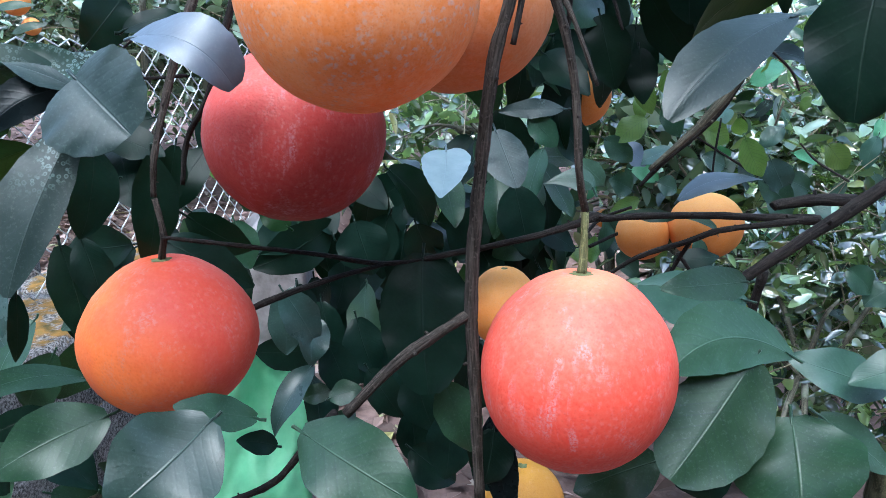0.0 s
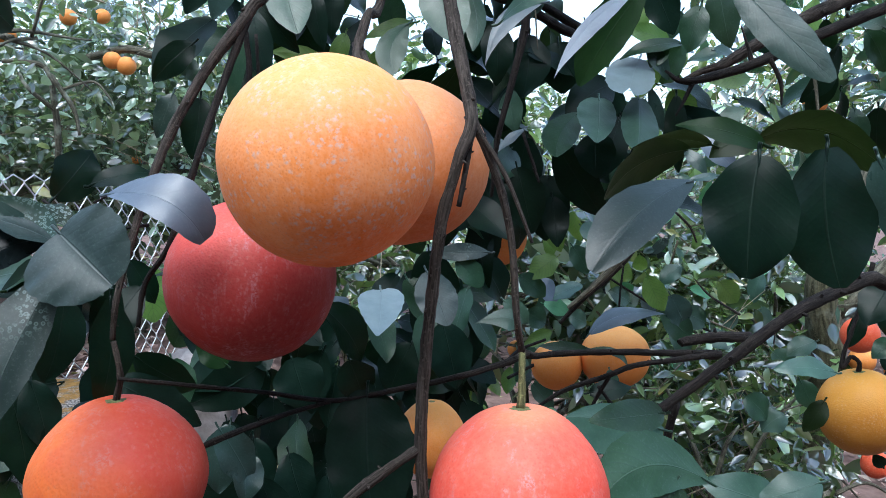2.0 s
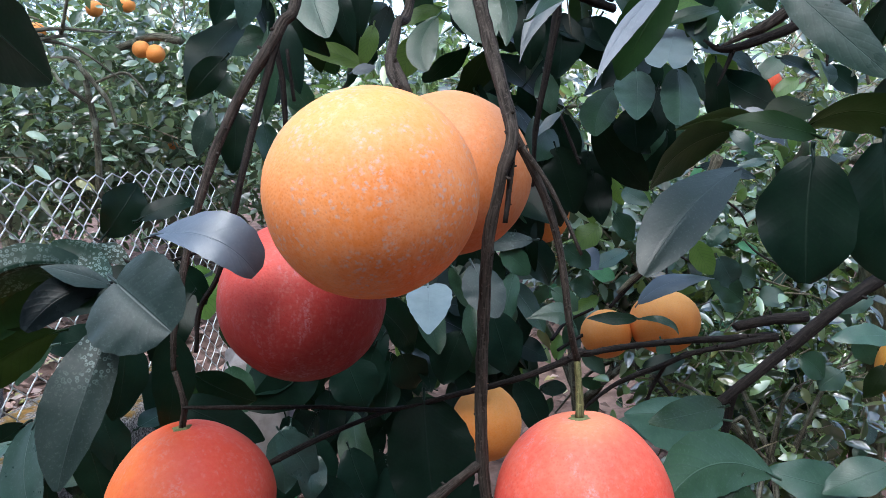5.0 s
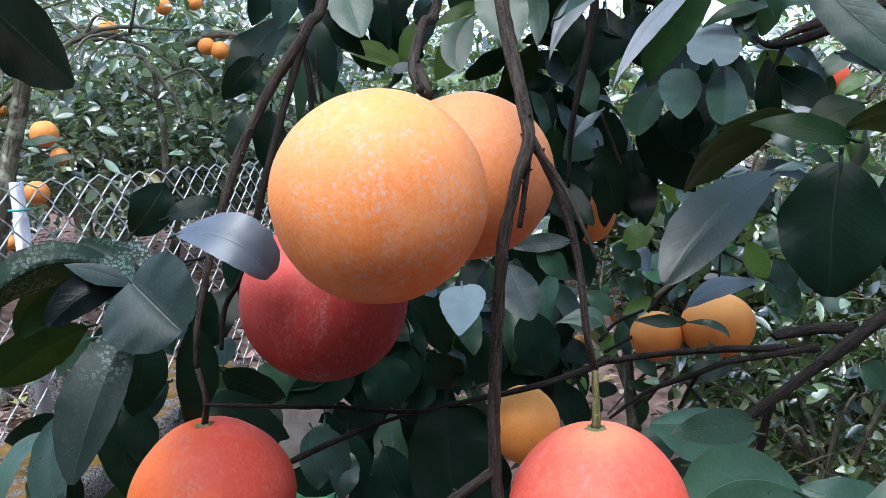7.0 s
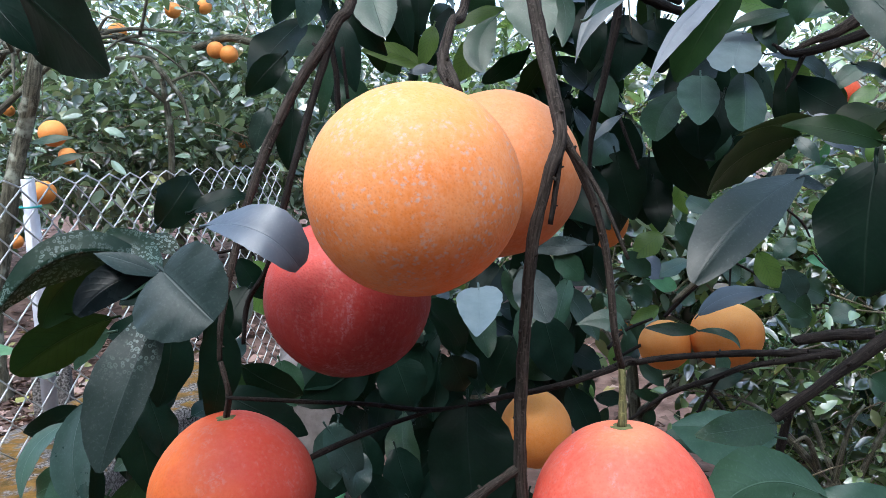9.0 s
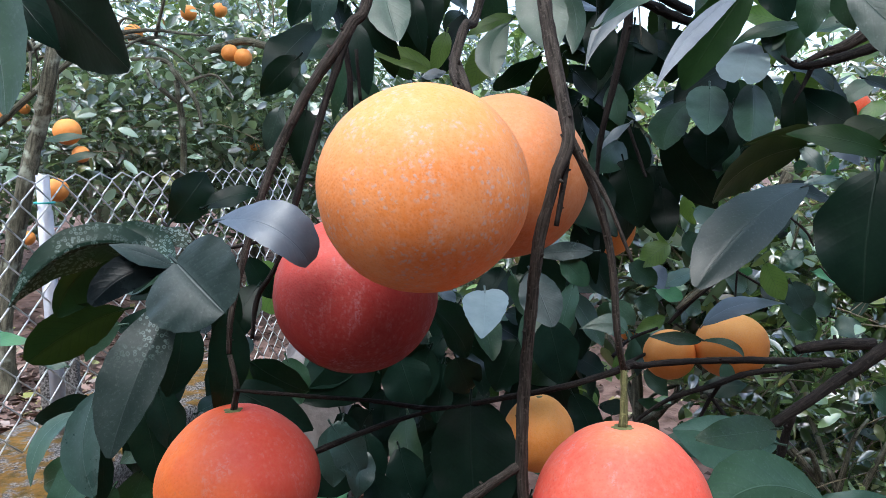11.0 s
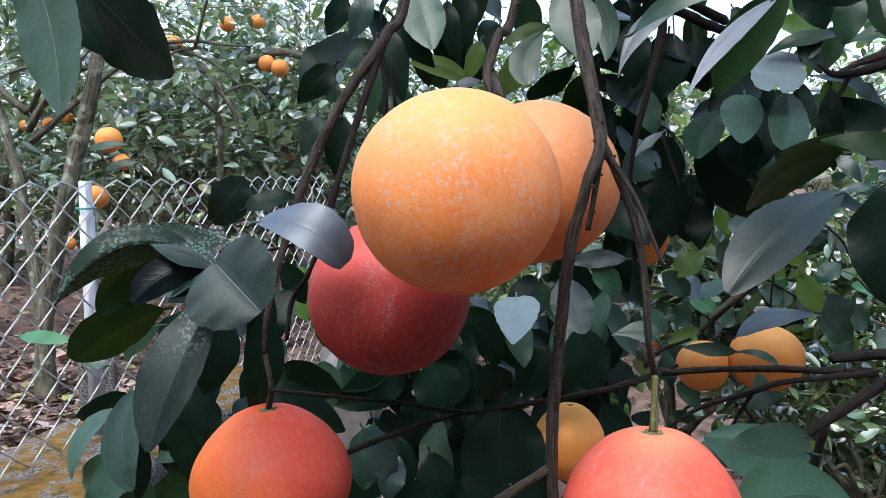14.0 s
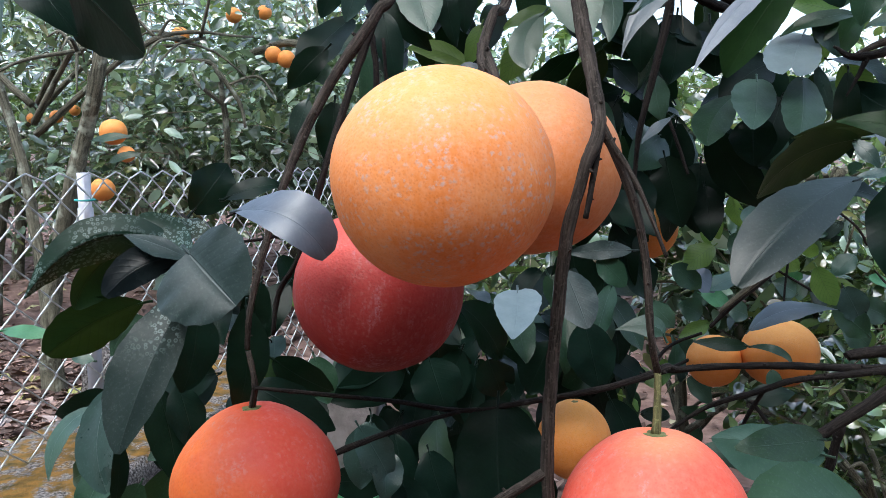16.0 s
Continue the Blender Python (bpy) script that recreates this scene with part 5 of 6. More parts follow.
leaf(tree, (-0.1494, 0.7785, 0.7840), (-0.1352, 0.7726, 0.7391), 0.0345, (0.3640, -0.9017, 0.2334), "mid", 0.2, 0.05)
blade(tree, (0.0263, 0.5800, 0.8085), (0.0256, 0.5593, 0.7666), (0.0301, 0.5428, 0.7177), (-0.0042, 0.5663, 0.7662), (0.0615, 0.5625, 0.7678), "dark", 0.46, 0.50, 0.50, label="broad dark green leaf with a clear midrib")
blade(tree, (0.0492, 0.7775, 0.8531), (0.0473, 0.7452, 0.8374), (0.0423, 0.7127, 0.8208), (0.0261, 0.7562, 0.8450), (0.0708, 0.7568, 0.8493), "sky_sheen", 0.30, 0.40, 0.90, label="heart-shaped leaf tinted pale for sky sheen")
blade(tree, (0.0938, 0.7699, 0.8725), (0.1035, 0.7567, 0.8487), (0.1123, 0.7434, 0.8241), (0.0800, 0.7620, 0.8505), (0.1223, 0.7522, 0.8524), "slate", 0.50, 0.60, 0.70)
leaf(tree, (0.1590, 0.7925, 0.8905), (0.0984, 0.7920, 0.8872), 0.0193, (-0.0201, -0.8789, 0.4766), "half", 0.1, 0.05)
leaf(tree, (0.1267, 0.7913, 0.8816), (0.1539, 0.7879, 0.8558), 0.0253, (0.0539, -0.9811, 0.1859), "mid", 0.15, 0.05, blunt=0.5)
blade(tree, (0.1587, 0.6449, 0.8421), (0.1456, 0.6460, 0.8505), (0.1195, 0.6454, 0.8458), (0.1467, 0.6521, 0.8586), (0.1464, 0.6397, 0.8406), "pale", 0.35, 0.60, 1.30)
leaf(tree, (0.1649, 0.7367, 0.8500), (0.1888, 0.7338, 0.8280), 0.0194, (0.0518, -0.9813, 0.1852), "pale", 0.1, 0.08, blunt=0.3)
leaf(tree, (0.1208, 0.8322, 0.8092), (0.1371, 0.8230, 0.7395), 0.0493, (-0.1134, -0.9881, 0.1037), "dark", 0.1, 0.05)
leaf(tree, (0.0909, 0.8587, 0.7809), (0.0660, 0.8514, 0.7253), 0.0485, (-0.1293, -0.9740, 0.1862), "dark", 0.1, 0.05)
leaf(tree, (-0.0362, 0.7785, 0.7840), (-0.0192, 0.7718, 0.7335), 0.0509, (0.0826, -0.9841, 0.1573), "dark", 0.1, 0.05)
leaf(tree, (0.0216, 0.8271, 0.7705), (0.0380, 0.8510, 0.7223), 0.0428, (0.2127, -0.9021, -0.3755), "dark", 0.1, 0.05)
blade(tree, (-0.0502, 0.7668, 1.1550), (-0.0423, 0.7524, 1.1222), (-0.0326, 0.7381, 1.0903), (-0.0645, 0.7578, 1.1251), (-0.0205, 0.7470, 1.1194), "pale", 0.50, 0.60, 0.80)
leaf(tree, (-0.0210, 0.7851, 1.1411), (-0.0097, 0.7773, 1.0814), 0.0215, (-0.0311, -0.9917, 0.1247), "dark", 0.1, 0.04)
leaf(tree, (0.0006, 0.8065, 1.1503), (-0.0022, 0.7995, 1.0967), 0.0232, (0.0159, -0.9914, 0.1297), "dark", 0.1, 0.04)
leaf(tree, (-0.0712, 0.7626, 1.1229), (-0.0324, 0.7564, 1.0762), 0.0251, (-0.0888, -0.9944, 0.0573), "dark", 0.1, 0.04)
blade(tree, (0.0025, 0.8971, 1.0721), (-0.0311, 0.8996, 1.0912), (-0.0672, 0.9000, 1.0943), (-0.0286, 0.9011, 1.1023), (-0.0348, 0.8982, 1.0807), "lime", 0.50, 0.70, 1.00, label="yellow-green leaf tinted as if lit from behind")
leaf(tree, (0.0137, 0.9033, 1.1190), (-0.0025, 0.8974, 1.0746), 0.0215, (0.2334, -0.9714, 0.0429), "lime", 0.1, 0.05, label="yellow-green leaf tinted as if lit from behind")
leaf(tree, (-0.0126, 0.8663, 1.0678), (0.0126, 0.8670, 1.0732), 0.0137, (-0.0922, -0.8341, 0.5438), "gloss", 0.1, 0.05, label="leaf shining and tinted pale blue for the sky")
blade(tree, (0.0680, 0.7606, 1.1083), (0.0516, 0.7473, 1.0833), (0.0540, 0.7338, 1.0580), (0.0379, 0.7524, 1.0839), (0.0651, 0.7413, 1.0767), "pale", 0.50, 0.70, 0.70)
leaf(tree, (0.0722, 0.9426, 1.1115), (0.0351, 0.9358, 1.0599), 0.0338, (0.0677, -0.9943, 0.0823), "lime", 0.1, 0.05, label="yellow-green leaf tinted as if lit from behind")
leaf(tree, (0.0916, 0.9261, 1.1393), (0.0369, 0.9235, 1.1192), 0.0191, (-0.1009, -0.9137, 0.3938), "lime", 0.1, 0.05, label="yellow-green leaf tinted as if lit from behind")
blade(tree, (0.0714, 0.6009, 1.1207), (0.0766, 0.5871, 1.0922), (0.0832, 0.5734, 1.0647), (0.0577, 0.5925, 1.0955), (0.0959, 0.5815, 1.0883), "pale", 0.50, 0.60, 0.70)
blade(tree, (0.1041, 0.6622, 1.1269), (0.1132, 0.6533, 1.0974), (0.1096, 0.6446, 1.0693), (0.1023, 0.6585, 1.0982), (0.1198, 0.6486, 1.1002), "pale", 0.50, 0.70, 0.90)
leaf(tree, (-0.1198, 0.7158, 1.0740), (-0.1525, 0.7113, 1.0397), 0.0251, (0.0769, -0.9954, 0.0579), "dark", 0.1, 0.05)
leaf(tree, (-0.1321, 0.7247, 1.0651), (-0.1155, 0.7214, 1.0402), 0.0182, (0.3102, -0.8937, 0.3242), "pale", 0.1, 0.05)
leaf(tree, (-0.1356, 0.7100, 1.0303), (-0.1480, 0.7051, 0.9926), 0.0191, (0.0566, -0.9921, 0.1121), "blue", 0.1, 0.05)
leaf(tree, (-0.1161, 0.7300, 1.0287), (-0.1222, 0.7230, 0.9757), 0.0295, (0.1757, -0.9784, 0.1086), "dark", 0.1, 0.05)
leaf(tree, (-0.0822, 0.7186, 1.0956), (-0.0891, 0.7084, 1.0181), 0.0158, (0.1388, -0.9834, 0.1171), "mid", 0.1, 0.05)
leaf(tree, (-0.0713, 0.7199, 1.1054), (-0.0584, 0.7115, 1.0416), 0.0238, (0.0433, -0.9893, 0.1390), "dark", 0.1, 0.05)
leaf(tree, (-0.0952, 0.7655, 1.1452), (-0.1099, 0.7598, 1.1021), 0.0234, (0.0464, -0.9923, 0.1149), "blue", 0.1, 0.05)
leaf(tree, (-0.1204, 0.7858, 1.1464), (-0.1365, 0.7809, 1.1091), 0.0236, (0.2429, -0.9698, 0.0227), "dark", 0.1, 0.05)
leaf(tree, (-0.0754, 0.7535, 1.0544), (-0.0492, 0.7494, 1.0233), 0.0262, (-0.0411, -0.9945, 0.0964), "mid", 0.1, 0.05)
blade(tree, (0.1640, 0.6398, 1.1099), (0.1316, 0.6274, 1.0919), (0.1133, 0.6122, 1.0534), (0.1281, 0.6301, 1.0973), (0.1367, 0.6245, 1.0856), "gloss", 0.40, 0.70, 1.40, label="leaf shining and tinted pale blue for the sky")
blade(tree, (0.1870, 0.4962, 1.0918), (0.1499, 0.4774, 1.0635), (0.1241, 0.4577, 1.0287), (0.1479, 0.4808, 1.0669), (0.1549, 0.4739, 1.0599), "gloss", 0.42, 0.70, 1.40, label="leaf shining and tinted pale blue for the sky")
blade(tree, (0.2113, 0.5462, 1.1036), (0.1899, 0.5491, 1.0723), (0.1714, 0.5554, 1.0355), (0.1672, 0.5492, 1.0731), (0.2031, 0.5438, 1.0702), "olive", 0.50, 0.60, 0.80)
leaf(tree, (0.3642, 0.8427, 1.1189), (0.3137, 0.8442, 1.1304), 0.0254, (0.0377, -0.9560, 0.2911), "lime", 0.1, 0.06, label="yellow-green leaf tinted as if lit from behind")
leaf(tree, (0.3689, 0.8220, 1.1149), (0.2998, 0.8197, 1.0969), 0.0192, (-0.1323, -0.7800, 0.6116), "mid", 0.1, 0.1)
leaf(tree, (0.3496, 0.8219, 1.1138), (0.3338, 0.8185, 1.0880), 0.0218, (-0.3333, -0.8864, 0.3213), "mid", 0.1, 0.05, blunt=0.4)
blade(tree, (0.3262, 0.8320, 1.0984), (0.3120, 0.8120, 1.0774), (0.3009, 0.7921, 1.0561), (0.2784, 0.8083, 1.0715), (0.3360, 0.8087, 1.0749), "sky_sheen", 0.52, 0.45, 0.34, notch=0.16, label="notched leaf shining and tinted pale blue for the sky")
leaf(tree, (0.3293, 0.8211, 1.1082), (0.3542, 0.8169, 1.0756), 0.0209, (0.0542, -0.9838, 0.1710), "blue", 0.1, 0.05)
blade(tree, (0.2945, 0.8649, 1.0577), (0.2859, 0.8361, 1.0306), (0.2744, 0.8077, 1.0061), (0.2624, 0.8421, 1.0377), (0.3076, 0.8423, 1.0389), "pale", 0.36, 0.40, 0.80)
blade(tree, (0.3282, 0.8346, 1.0574), (0.3173, 0.8004, 1.0270), (0.3026, 0.7665, 0.9994), (0.3010, 0.8110, 1.0308), (0.3428, 0.8107, 1.0285), "pale", 0.50, 0.50, 0.50)
leaf(tree, (0.3421, 0.8359, 1.0672), (0.3572, 0.8299, 1.0212), 0.0139, (-0.3996, -0.9166, -0.0103), "blue", 0.1, 0.05)
blade(tree, (0.2813, 0.8932, 1.0425), (0.2527, 0.8647, 1.0173), (0.2395, 0.8359, 0.9906), (0.2323, 0.8699, 1.0186), (0.2693, 0.8587, 1.0100), "mid", 0.50, 0.60, 0.80)
leaf(tree, (0.1856, 0.8348, 1.0585), (0.1925, 0.8290, 1.0143), 0.0259, (-0.4067, -0.9119, 0.0561), "pale", 0.1, 0.05)
leaf(tree, (0.1957, 0.8092, 1.0173), (0.1680, 0.8060, 0.9932), 0.0115, (-0.4296, -0.6885, 0.5844), "gloss", 0.1, 0.05, label="leaf shining and tinted pale blue for the sky")
leaf(tree, (0.3024, 0.8903, 1.0203), (0.2990, 0.8736, 0.9700), 0.0470, (-0.3185, -0.8928, 0.3185), "dark", 0.1, 0.05, blunt=0.4)
leaf(tree, (0.2115, 0.8633, 1.1218), (0.2043, 0.8542, 1.0529), 0.0487, (-0.2157, -0.9650, 0.1494), "dark", 0.1, 0.05)
leaf(tree, (0.2500, 0.8830, 1.1187), (0.2560, 0.8756, 1.0620), 0.0560, (-0.3011, -0.9491, 0.0926), "dark", 0.1, 0.05)
leaf(tree, (0.1646, 0.8235, 1.1261), (0.1663, 0.8150, 1.0616), 0.0339, (-0.2085, -0.9703, 0.1223), "dark", 0.1, 0.05)
leaf(tree, (0.2622, 0.9083, 1.0043), (0.3208, 0.8975, 0.9223), 0.0471, (-0.2464, -0.9679, -0.0485), "dark", 0.1, 0.05)
leaf(tree, (0.2138, 0.9048, 0.9778), (0.2329, 0.8949, 0.9021), 0.0509, (-0.2410, -0.9682, 0.0667), "dark", 0.1, 0.05)
leaf(tree, (0.2660, 0.9542, 0.9699), (0.2627, 0.9437, 0.8900), 0.0605, (-0.2655, -0.9544, 0.1368), "dark", 0.1, 0.05)
leaf(tree, (0.1757, 0.9032, 0.9652), (0.1852, 0.8940, 0.8958), 0.0446, (-0.1998, -0.9746, 0.1008), "dark", 0.1, 0.05)
leaf(tree, (0.4138, 0.9383, 1.0786), (0.4346, 0.9324, 1.0341), 0.0377, (-0.4055, -0.9114, -0.0697), "lime", 0.1, 0.05, label="yellow-green leaf tinted as if lit from behind")
leaf(tree, (0.3859, 0.8657, 1.0637), (0.3883, 0.8544, 0.9778), 0.0269, (-0.5688, -0.8173, 0.0917), "dark", 0.1, 0.05)
blade(tree, (0.2916, 0.6248, 0.9960), (0.2442, 0.6131, 0.9832), (0.2100, 0.5991, 0.9541), (0.2303, 0.5963, 0.9937), (0.2610, 0.6333, 0.9685), "olive", 0.52, 0.80, 0.90)
blade(tree, (0.3304, 0.6660, 1.0022), (0.2968, 0.6664, 1.0055), (0.2567, 0.6653, 0.9967), (0.2924, 0.6523, 1.0130), (0.3034, 0.6854, 0.9966), "olive", 0.50, 0.80, 1.00)
leaf(tree, (0.2867, 0.6247, 0.9951), (0.3011, 0.6120, 0.9756), 0.0120, (-0.2706, -0.8867, 0.3749), "blue", 0.1, 0.1)
leaf(tree, (0.3396, 0.7075, 1.0112), (0.3659, 0.6830, 0.9785), 0.0272, (-0.0715, -0.8255, 0.5598), "gloss", 0.1, 0.06, label="leaf shining and tinted pale blue for the sky")
leaf(tree, (0.3809, 0.6675, 1.0138), (0.3295, 0.6648, 0.9930), 0.0323, (-0.2140, -0.7497, 0.6262), "olive", 0.1, 0.06)
blade(tree, (0.2577, 0.5488, 0.9704), (0.1983, 0.4967, 0.9499), (0.1582, 0.4727, 0.9128), (0.1876, 0.5134, 0.9614), (0.2067, 0.4879, 0.9368), "sheen", 0.55, 0.75, 0.60, label="large blue-green leaf shining on its upper side")
leaf(tree, (0.2793, 0.5514, 0.9749), (0.2544, 0.5509, 0.9706), 0.0072, (-0.0849, -0.7933, 0.6029), "blue", 0.1, 0.05)
leaf(tree, (0.2230, 0.3991, 0.9861), (0.2135, 0.3862, 0.9214), 0.0512, (-0.2325, -0.9463, 0.2245), "dark", 0.05, 0.04, blunt=1.0)
leaf(tree, (0.2645, 0.4025, 0.9915), (0.2679, 0.3865, 0.9162), 0.0509, (-0.8449, -0.5298, 0.0738), "dark", 0.05, 0.04, blunt=1.0)
leaf(tree, (0.2996, 0.4062, 0.9862), (0.3208, 0.3989, 0.9330), 0.0299, (-0.5735, -0.8109, -0.1166), "blue", 0.05, 0.04)
blade(tree, (0.2073, 0.4082, 1.0783), (0.2251, 0.3932, 1.0533), (0.2484, 0.3771, 1.0248), (0.2371, 0.3915, 1.0578), (0.2150, 0.3945, 1.0459), "blue", 0.55, 0.60, 0.55, label="large grey-green leaf hanging under the branch")
leaf(tree, (0.2324, 0.4664, 1.1000), (0.1976, 0.4714, 1.0852), 0.0215, (-0.0374, -0.9700, -0.2403), "dark", 0.1, 0.05)
leaf(tree, (0.2575, 0.4548, 0.9946), (0.2051, 0.4647, 1.0060), 0.0180, (-0.0880, -0.9165, 0.3902), "olive", 0.1, 0.1)
blade(tree, (0.2777, 0.4974, 0.9994), (0.3147, 0.4812, 1.0058), (0.3498, 0.4579, 0.9764), (0.3033, 0.4668, 1.0183), (0.3335, 0.5022, 0.9883), "olive", 0.50, 0.70, 0.90)
leaf(tree, (0.3713, 0.7515, 1.1577), (0.3840, 0.7454, 1.1003), 0.0345, (-0.6366, -0.7690, -0.0579), "pale", 0.1, 0.05)
blade(tree, (0.3786, 1.0956, 0.7415), (0.4274, 1.0943, 0.7700), (0.4958, 1.0994, 0.7698), (0.4402, 1.1209, 0.7801), (0.4228, 1.0728, 0.7596), "gloss", 0.45, 0.70, 1.30)
leaf(tree, (0.3888, 1.1318, 0.7095), (0.3134, 1.1326, 0.7160), 0.0210, (0.0369, -0.8415, 0.5390), "mid", 0.1, 0.06)
leaf(tree, (0.3802, 1.0927, 0.7195), (0.4380, 1.0892, 0.6928), 0.0119, (0.1987, -0.8191, 0.5381), "pale", 0.1, 0.26)
leaf(tree, (0.3941, 1.0497, 0.6993), (0.4002, 1.0457, 0.6690), 0.0199, (-0.3061, -0.9499, 0.0633), "pale", 0.1, 0.05)
leaf(tree, (0.4798, 1.1364, 0.8217), (0.5067, 1.1295, 0.7693), 0.0358, (-0.3026, -0.9526, -0.0296), "lime", 0.1, 0.04, blunt=0.3, label="yellow-green leaf tinted as if lit from behind")
leaf(tree, (0.5550, 1.1882, 0.8316), (0.5227, 1.1845, 0.8038), 0.0307, (-0.3970, -0.7294, 0.5571), "pale", 0.1, 0.04, blunt=0.3)
leaf(tree, (0.3438, 1.2834, 0.7884), (0.3861, 1.2796, 0.7601), 0.0443, (0.2888, -0.7929, 0.5366), "gloss", 0.1, 0.04, blunt=0.3, label="leaf shining and tinted pale blue for the sky")
leaf(tree, (0.4266, 1.2831, 0.7866), (0.3668, 1.2796, 0.7601), 0.0400, (-0.3505, -0.4028, 0.8455), "pale", 0.1, 0.04, blunt=0.3)
leaf(tree, (0.3059, 1.2354, 0.8070), (0.3501, 1.2311, 0.7746), 0.0376, (0.1318, -0.9435, 0.3039), "mid", 0.1, 0.04, blunt=0.3)
leaf(tree, (0.3677, 1.2394, 0.8377), (0.3235, 1.2348, 0.8027), 0.0414, (-0.3160, -0.8037, 0.5042), "lime", 0.1, 0.04, blunt=0.3, label="yellow-green leaf tinted as if lit from behind")
leaf(tree, (0.3942, 1.2417, 0.8552), (0.4208, 1.2360, 0.8114), 0.0376, (0.0667, -0.9832, 0.1698), "mid", 0.1, 0.04, blunt=0.3)
leaf(tree, (0.5397, 1.1821, 0.7853), (0.5652, 1.1754, 0.7348), 0.0452, (-0.0130, -0.9922, 0.1241), "blue", 0.1, 0.04, blunt=0.3)
leaf(tree, (0.5737, 1.1732, 0.7180), (0.5227, 1.1788, 0.7601), 0.0452, (0.0815, -0.9706, 0.2264), "mid", 0.1, 0.04, blunt=0.3)
leaf(tree, (0.2279, 0.5095, 0.8093), (0.1648, 0.4799, 0.8145), 0.0248, (0.3774, -0.6988, 0.6076), "mid", 0.12, 0.05, blunt=0.3)
leaf(tree, (0.2338, 0.5750, 0.7707), (0.1624, 0.5564, 0.7824), 0.0275, (0.2920, -0.7304, 0.6174), "pale", 0.1, 0.05)
leaf(tree, (0.3030, 0.8708, 0.7191), (0.3539, 0.8716, 0.7254), 0.0271, (-0.0668, -0.7655, 0.6400), "dark", 0.1, 0.05)
blade(tree, (0.2430, 0.4689, 0.7758), (0.1992, 0.4592, 0.7917), (0.1616, 0.4417, 0.7794), (0.1907, 0.4698, 0.8105), (0.1979, 0.4495, 0.7745), "fern", 0.55, 0.80, 0.55)
blade(tree, (0.2448, 0.5439, 0.7853), (0.2049, 0.5425, 0.7938), (0.1679, 0.5397, 0.7978), (0.2127, 0.5500, 0.8034), (0.1995, 0.5311, 0.7699), "pale", 0.50, 0.70, 0.90)
blade(tree, (0.2155, 0.4601, 0.7781), (0.1872, 0.4383, 0.7509), (0.1579, 0.4173, 0.7264), (0.1570, 0.4408, 0.7560), (0.2193, 0.4343, 0.7403), "mid", 0.50, 0.50, 0.50)
leaf(tree, (0.2370, 0.4508, 0.7463), (0.2291, 0.4085, 0.7038), 0.0735, (-0.5550, -0.5365, 0.6357), "mid", 0.06, 0.05, blunt=0.5)
leaf(tree, (0.3278, 0.5070, 0.7367), (0.2634, 0.5149, 0.7572), 0.0333, (0.0722, -0.8339, 0.5472), "pale", 0.1, 0.05)
leaf(tree, (0.3406, 0.4928, 0.7625), (0.2912, 0.4908, 0.7483), 0.0282, (-0.1944, -0.6176, 0.7621), "pale", 0.1, 0.05)
leaf(tree, (0.2837, 0.5042, 0.7202), (0.3316, 0.4925, 0.6834), 0.0258, (0.0991, -0.9039, 0.4161), "pale", 0.1, 0.05)
leaf(tree, (0.1851, 0.5178, 0.6803), (0.1280, 0.5143, 0.6593), 0.0427, (-0.1983, -0.7220, 0.6629), "mid", 0.1, 0.05)
leaf(tree, (0.2170, 0.5373, 0.6799), (0.2289, 0.5266, 0.6418), 0.0436, (-0.2502, -0.9497, 0.1881), "dark", 0.1, 0.05)
leaf(tree, (0.0413, 0.5718, 0.7135), (0.0618, 0.5594, 0.6635), 0.0339, (-0.0154, -0.9718, 0.2353), "mid", 0.1, 0.05)
leaf(tree, (-0.0797, 0.5043, 0.7199), (-0.1229, 0.4796, 0.7411), 0.0233, (0.6008, -0.5588, 0.5716), "mid", 0.1, 0.05, blunt=0.4)
leaf(tree, (-0.1006, 0.4770, 0.7327), (-0.1471, 0.4293, 0.7000), 0.0655, (0.2211, -0.6880, 0.6912), "blue", 0.06, 0.05, blunt=0.4)
leaf(tree, (-0.1735, 0.5069, 0.7209), (-0.2338, 0.4721, 0.6981), 0.0425, (0.2316, -0.7810, 0.5799), "mid", 0.1, 0.05)
leaf(tree, (-0.0473, 0.4742, 0.7263), (0.0219, 0.4267, 0.7068), 0.0509, (-0.3170, -0.7167, 0.6211), "mid", 0.06, 0.05, blunt=0.3)
leaf(tree, (-0.0836, 0.7789, 0.6892), (-0.0771, 0.7479, 0.6520), 0.0373, (0.4981, -0.6213, 0.6049), "blue", 0.3, 0.1, blunt=0.3)
leaf(tree, (-0.0796, 0.7661, 0.6424), (-0.1145, 0.7314, 0.5857), 0.0308, (-0.3300, -0.7013, 0.6319), "blue", 0.25, 0.12)
leaf(tree, (-0.0623, 0.7559, 0.6124), (-0.0309, 0.7575, 0.6224), 0.0253, (-0.1752, -0.7282, 0.6626), "mid", 0.1, 0.04, blunt=0.3)
leaf(tree, (-0.2558, 0.6722, 0.6724), (-0.3262, 0.5744, 0.6863), 0.0255, (0.5432, -0.2785, 0.7921), "mid", 0.1, 0.12)
leaf(tree, (-0.3258, 0.5719, 0.6760), (-0.2733, 0.5603, 0.6327), 0.0467, (0.2899, -0.7762, 0.5599), "dark", 0.1, 0.05)
leaf(tree, (-0.2895, 0.6667, 0.6460), (-0.3384, 0.6434, 0.6294), 0.0244, (0.2863, -0.8763, 0.3874), "dark", 0.1, 0.08)
leaf(tree, (-0.0955, 0.7817, 0.7173), (-0.1045, 0.7668, 0.6536), 0.0402, (-0.0829, -0.9675, 0.2390), "blue", 0.2, 0.05)
